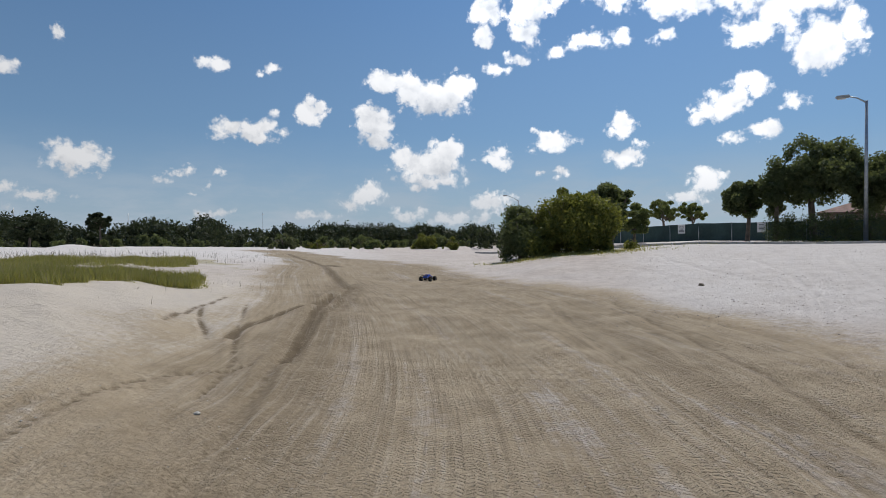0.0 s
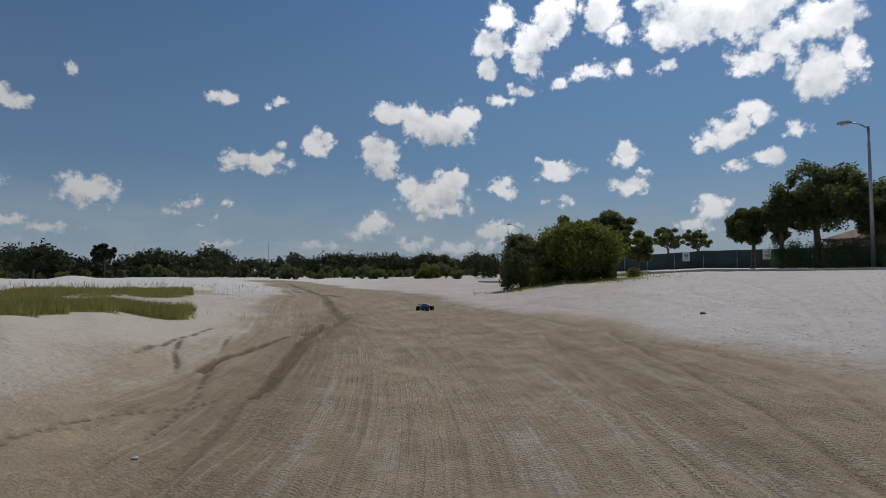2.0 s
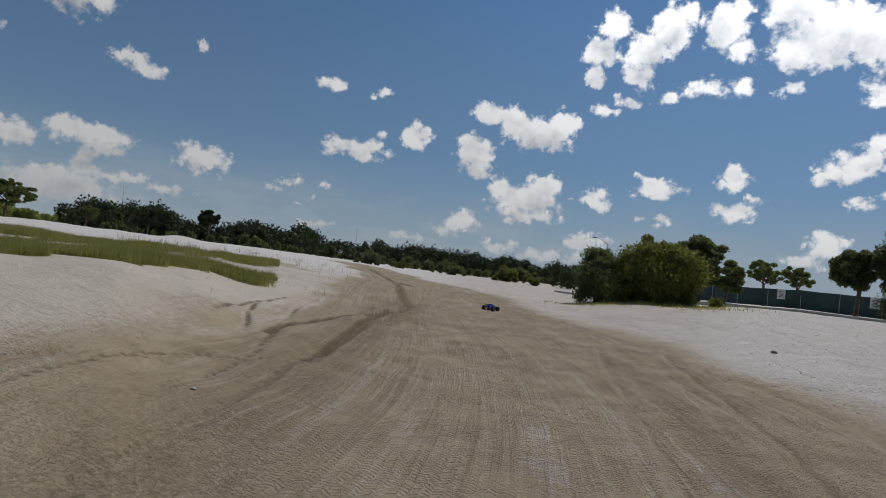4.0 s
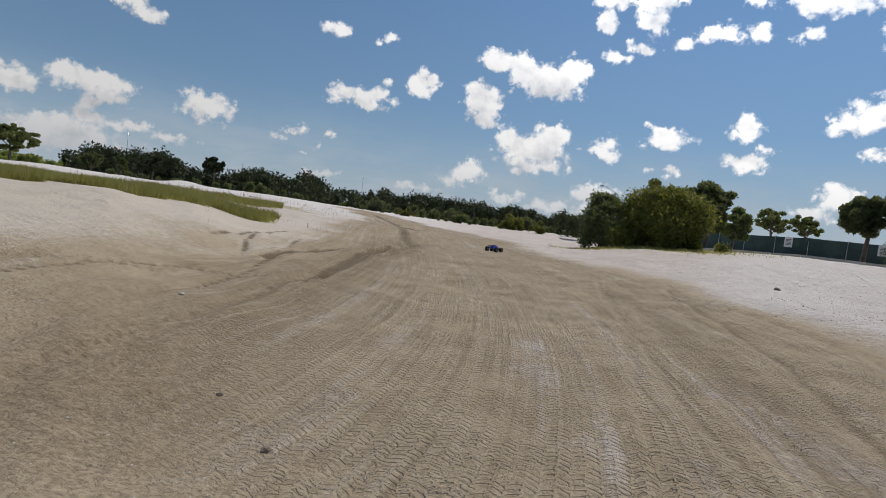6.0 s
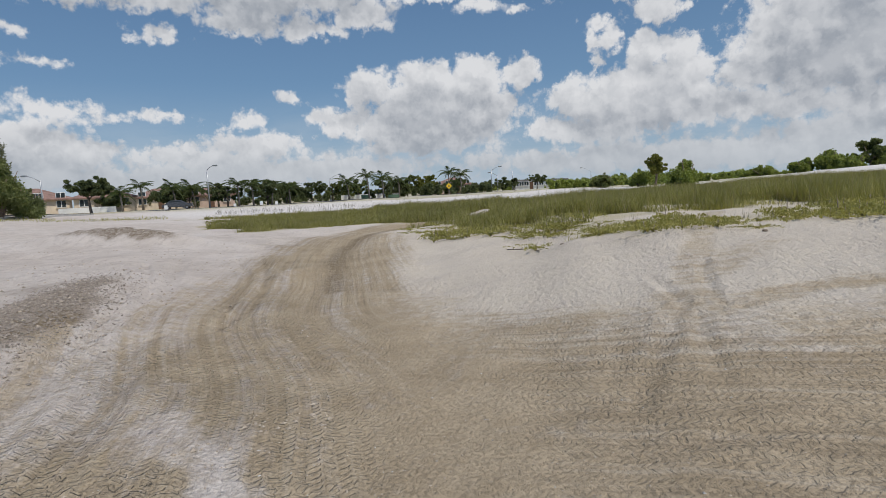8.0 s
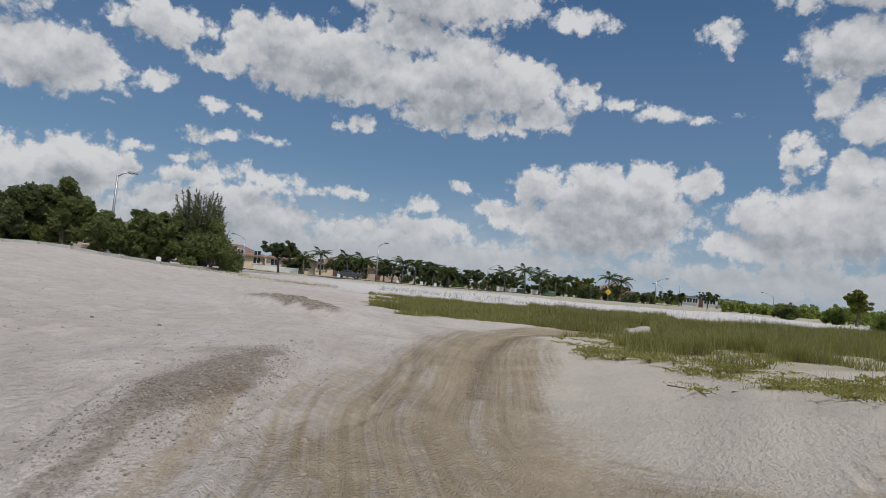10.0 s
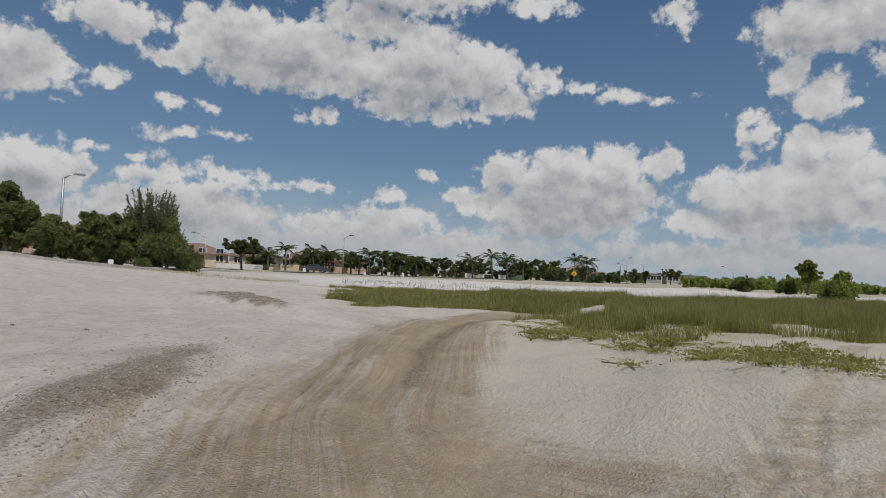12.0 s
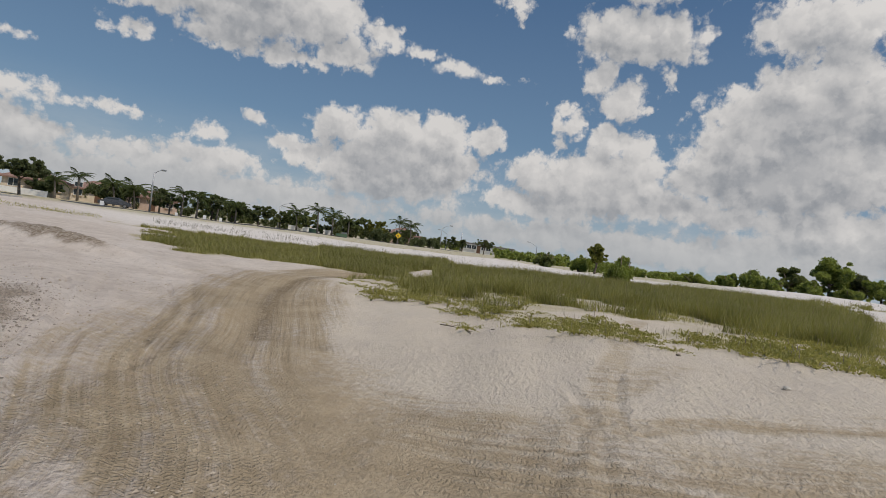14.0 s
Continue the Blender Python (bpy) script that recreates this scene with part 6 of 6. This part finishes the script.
house_at("cream two-storey house with a red clay tile roof", 138.0, 108, 1.25, 11, 8, STUCCO, ROOF_TILE, 2, 4, 1)
house_at("pink two-storey house with a red clay tile roof", 147.3, 78, 1.9, 9, 8, STUCCO_PINK, ROOF_TILE, 2, 3, 2)
house_at("pink two-storey house half hidden by palms", 124.0, 116, 1.25, 8, 7, STUCCO_PINK, ROOF_TILE, 2, 3, 3)
house_at("cream house half hidden by palms", 128.2, 118, .9, 9, 7, STUCCO, ROOF_TILE, 2, 3, 4)
house_at("pink house with a brown tile roof behind garden trees", 100.8, 140, .95, 9, 8, STUCCO_PINK, ROOF_TILE, 2, 4, 5)
house_at("cream gatehouse with a low grey roof", 130.8, 104, .05, 2.2, 2.0, STUCCO, ROOF_GREY, 1, 1, 6)
house_at("white low building with a flat roof", 90.8, 172, .12, 8, 6, STUCCO_WHITE, ROOF_GREY, 1, 5, 7, True)
house_at("white low building with a flat roof", 93.2, 160, -.18, 8, 6, STUCCO_WHITE, ROOF_GREY, 1, 6, 8, True)
house_at("pale house behind the green shrubs", 132.6, 104, .55, 8, 6, STUCCO, ROOF_TILE, 1, 3, 9)
house_at("brick-coloured house behind the roadside hedge", -38.2, 58, 2.4, 8, 6, STUCCO_PINK, ROOF_TILE, 1, 3, 10)


def wheel(parent, at, r, wide, axis_x=False):
    bm = bmesh.new()
    prof = [(r * .6, -.5), (r * .92, -.5), (r, -.3), (r, .3), (r * .92, .5), (r * .6, .5)]
    seg = 24
    rows = [[bm.verts.new((pr * math.cos(k * math.tau / seg), pw * wide, pr * math.sin(k * math.tau / seg))) for k in range(seg)] for pr, pw in prof]
    for a, b in zip(rows, rows[1:] + rows[:1]):
        for k in range(seg):
            bm.faces.new((a[k], a[(k + 1) % seg], b[(k + 1) % seg], b[k]))
    w_ob = part("wheel", bm, RUBBER, parent)
    w_ob.location = at
    part("rim", tube([(0, -wide * .36, 0), (0, wide * .36, 0)], [r * .61, r * .61], 16), ALLOY, w_ob)
    return w_ob


def saloon(label, at, turn, paint):
    top = thing("car", label, "car", Matrix.Translation(at) @ pose(0, 0, 0, 0, 0, turn))
    bm = bmesh.new()
    side = [(-2.15, .35), (-2.2, .75), (-1.5, .92), (-.95, 1.38), (.45, 1.42), (1.15, .98), (2.05, .85), (2.2, .6), (2.15, .35)]
    l = [bm.verts.new((x, -.85 + (.12 if z > 1.1 else 0), z)) for x, z in side]
    r = [bm.verts.new((x, .85 - (.12 if z > 1.1 else 0), z)) for x, z in side]
    bm.faces.new(l), bm.faces.new(r[::-1])
    for k in range(len(side)):
        j = (k + 1) % len(side)
        bm.faces.new((l[j], l[k], r[k], r[j]))
    bmesh.ops.bevel(bm, geom=bm.edges[:], offset=.05, segments=2, affect="EDGES")
    bmesh.ops.recalc_face_normals(bm, faces=bm.faces)
    part("body", bm, paint, top)
    for s in (-1, 1):
        part("side_window", box((1.6, .03, .34), (-.25, s * .79, .98), .01), PANE, top)
    for x in (-1.35, 1.35):
        for s in (-1, 1):
            wheel(top, (x, s * .78, .31), .31, .2)
    return top


saloon("dark grey saloon car parked beside the palm trees", on_land(126.9, 97), 120, CAR_GREY)


def road_sign(at, turn):
    top = thing("road_sign", "yellow diamond road sign on a steel post", "road sign", Matrix.Translation(at) @ pose(0, 0, 0, 0, 0, turn))
    part("post", tube([(0, 0, -.2), (0, 0, 2.1)], [.035, .035], 8), GALVANISED, top)
    plate = part("plate", box((.85, .03, .85), (0, -.05, 1.25), .01, None), SIGN_YELLOW, top)
    plate.matrix_local = Matrix.Translation((0, -.05, 1.68)) @ pose(0, 0, 0, 0, 45, 0) @ Matrix.Translation((0, .05, -1.675))
    for k in range(2):
        part("symbol_bar", box((.10, .012, .3), (-.1 + .2 * k, -.075, 1.5)), INK, top)


road_sign(on_land(101.2, 112), 100)
for b, r, sz in ((127.9, 94, (.5, .4, .7)), (118.2, 97, (.45, .4, .6)), (122.0, 95, (.4, .35, .6)), (119.6, 96, (.5, .04, .7)), (109.6, 110, (1.6, .9, .8)), (106.8, 112, (2.2, .7, .7)), (144.3, 42, (.3, .25, .5))):
    ob = part("utility_box", box(sz, (0, 0, -.05), .03), SIGN_WHITE if sz[1] < .42 else UTILITY_GREEN)
    ob.matrix_world = Matrix.Translation(on_land(b, r)) @ pose(0, 0, 0, 0, 0, b)
    tagged(ob, "small weathered utility box beside the far street", "utility box", "utility boxes")


def garden_wall(b0, r0, b1, r1, tall):
    a, b = on_land(b0, r0), on_land(b1, r1)
    d = b - a
    ob = part("garden_wall", box((d.length, .2, tall + .4), (d.length / 2, 0, -.4), .02), FAR_WALL)
    ob.matrix_world = Matrix.Translation(a) @ pose(0, 0, 0, 0, 0, math.degrees(math.atan2(d.y, d.x)))
    return tagged(ob, "low pale garden wall along the far street", "wall")


garden_wall(136, 98, 131.8, 96, .8)
garden_wall(112, 116, 106.2, 120, .9)


def tower_bridge():
    """A white cable-stayed bridge on the horizon."""
    top = thing("bridge", "white cable-stayed bridge on the far horizon", "bridge", Matrix.Translation((*spot(51.4, 2000), 0)) @ pose(0, 0, 0, 0, 0, 51.4))
    for x, tall in ((-14, 88), (22, 84)):
        t = part("tower", tube([(x, 0, 0), (x, 0, tall * .5), (x, 0, tall)], [4.2, 3.2, 2.0], 10), BRIDGE_WHITE, top)
        for k in range(1, 5):
            for s in (-1, 1):
                part("cable", tube([(x, 0, tall * (.95 - .08 * k)), (x + s * k * 15, 0, 25)], [.35, .35], 5), BRIDGE_WHITE, t)
    part("deck", box((230, 14, 4), (10, 0, 22), .5), BRIDGE_WHITE, top)
    for k in range(6):
        part("pier", tube([(-95 + k * 42, 0, -2), (-95 + k * 42, 0, 22)], [2.2, 2.2], 8), CONCRETE, top)


tower_bridge()
for b, r, tall in ((38.0, 240, 17), (28.4, 300, 15), (17.0, 320, 17), (94.8, 150, 5), (36.5, 260, 14)):
    ob = thing("mast", "thin distant steel mast above the trees", "mast", Matrix.Translation(on_land(b, r)))
    part("pole", tube([(0, 0, -.3), (0, 0, tall)], [.16, .10], 6), GALVANISED, ob)
    part("crossarm", box((1.4, .1, .1), (0, 0, tall - 1.2)), GALVANISED, ob)


# ---- the radio-controlled truck ----
def toy_truck(at, turn):
    """A large-scale radio-controlled monster truck, nose along +x."""
    top = thing("toy_truck", "blue radio-controlled monster truck with big black tyres on the wheel track", "toy car", Matrix.Translation(at) @ pose(0, 0, 0, 0, 0, turn))
    part("chassis", box((.40, .11, .035), (0, 0, .075), .01), TOY_BLACK, top)
    bm = bmesh.new()
    prof = [(.265, .125, .075), (.26, .165, .085), (.10, .195, .095), (.03, .255, .072), (-.11, .258, .072), (-.125, .20, .09), (-.25, .195, .09), (-.255, .13, .085), (-.11, .105, .09), (.12, .105, .09)]
    l = [bm.verts.new((x, -y, z)) for x, z, y in prof]
    r = [bm.verts.new((x, y, z)) for x, z, y in prof]
    bm.faces.new(l), bm.faces.new(r[::-1])
    for k in range(len(prof)):
        j = (k + 1) % len(prof)
        bm.faces.new((l[j], l[k], r[k], r[j]))
    bmesh.ops.bevel(bm, geom=bm.edges[:], offset=.008, segments=2, affect="EDGES")
    bmesh.ops.recalc_face_normals(bm, faces=bm.faces)
    body = part("body", bm, TOY_BLUE, top)
    for s in (-1, 1):
        part("side_window", box((.09, .006, .04), (-.04, s * .081, .205), .003), TOY_GLASS, body)
        part("decal", box((.12, .004, .02), (.02, s * .094, .165), .002), TOY_RED, body)
        part("headlight", box((.012, .035, .02), (.262, s * .05, .145), .004), SIGN_WHITE, body)
    part("windscreen", box((.004, .12, .06), (.068, 0, .20), .002, Matrix.Rotation(radians(-48), 4, "Y")), TOY_GLASS, body)
    part("front_bumper", box((.03, .17, .03), (.285, 0, .075), .01), TOY_BLACK, top)
    wing = part("rear_wing", box((.09, .19, .008), (-.29, 0, .235), .003, Matrix.Rotation(radians(14), 4, "Y")), TOY_BLACK, top)
    for s in (-1, 1):
        part("wing_plate", box((.10, .006, .05), (-.29, s * .096, .215), .002), TOY_BLACK, wing)
        part("wing_stay", tube([(-.24, s * .04, .16), (-.28, s * .04, .235)], [.006, .006], 6), TOY_BLACK, wing)
    for x in (-.185, .185):
        part("shock_tower", box((.012, .13, .09), (x * .8, 0, .11), .004), TOY_BLACK, top)
        for s in (-1, 1):
            part("suspension_arm", tube([(x, s * .05, .09), (x, s * .165, .085)], [.011, .009], 6), TOY_BLACK, top)
            part("shock", tube([(x * .82, s * .05, .19), (x, s * .13, .095)], [.013, .010], 8), ALLOY, top)
            wob = wheel(top, (x, s * .205, .086), .086, .10)
            for k in range(18):
                lug = part("lug", box((.018, .098, .012), (0, 0, .082), .002), RUBBER, wob)
                lug.matrix_local = pose(0, 0, 0, 0, k * 20, 0) @ pose(0, 0, 0, 0, 0, 12 if k % 2 else -12)
            for k in range(5):
                spoke = part("spoke", box((.012, .012, .05), (0, s * .042, .006), .003), TOY_BLACK, wob)
                spoke.matrix_local = pose(0, 0, 0, 0, k * 72, 0)
    return top


toy_truck(on_land(2.6, 22.5) + Vector((0, 0, .004)), 62)
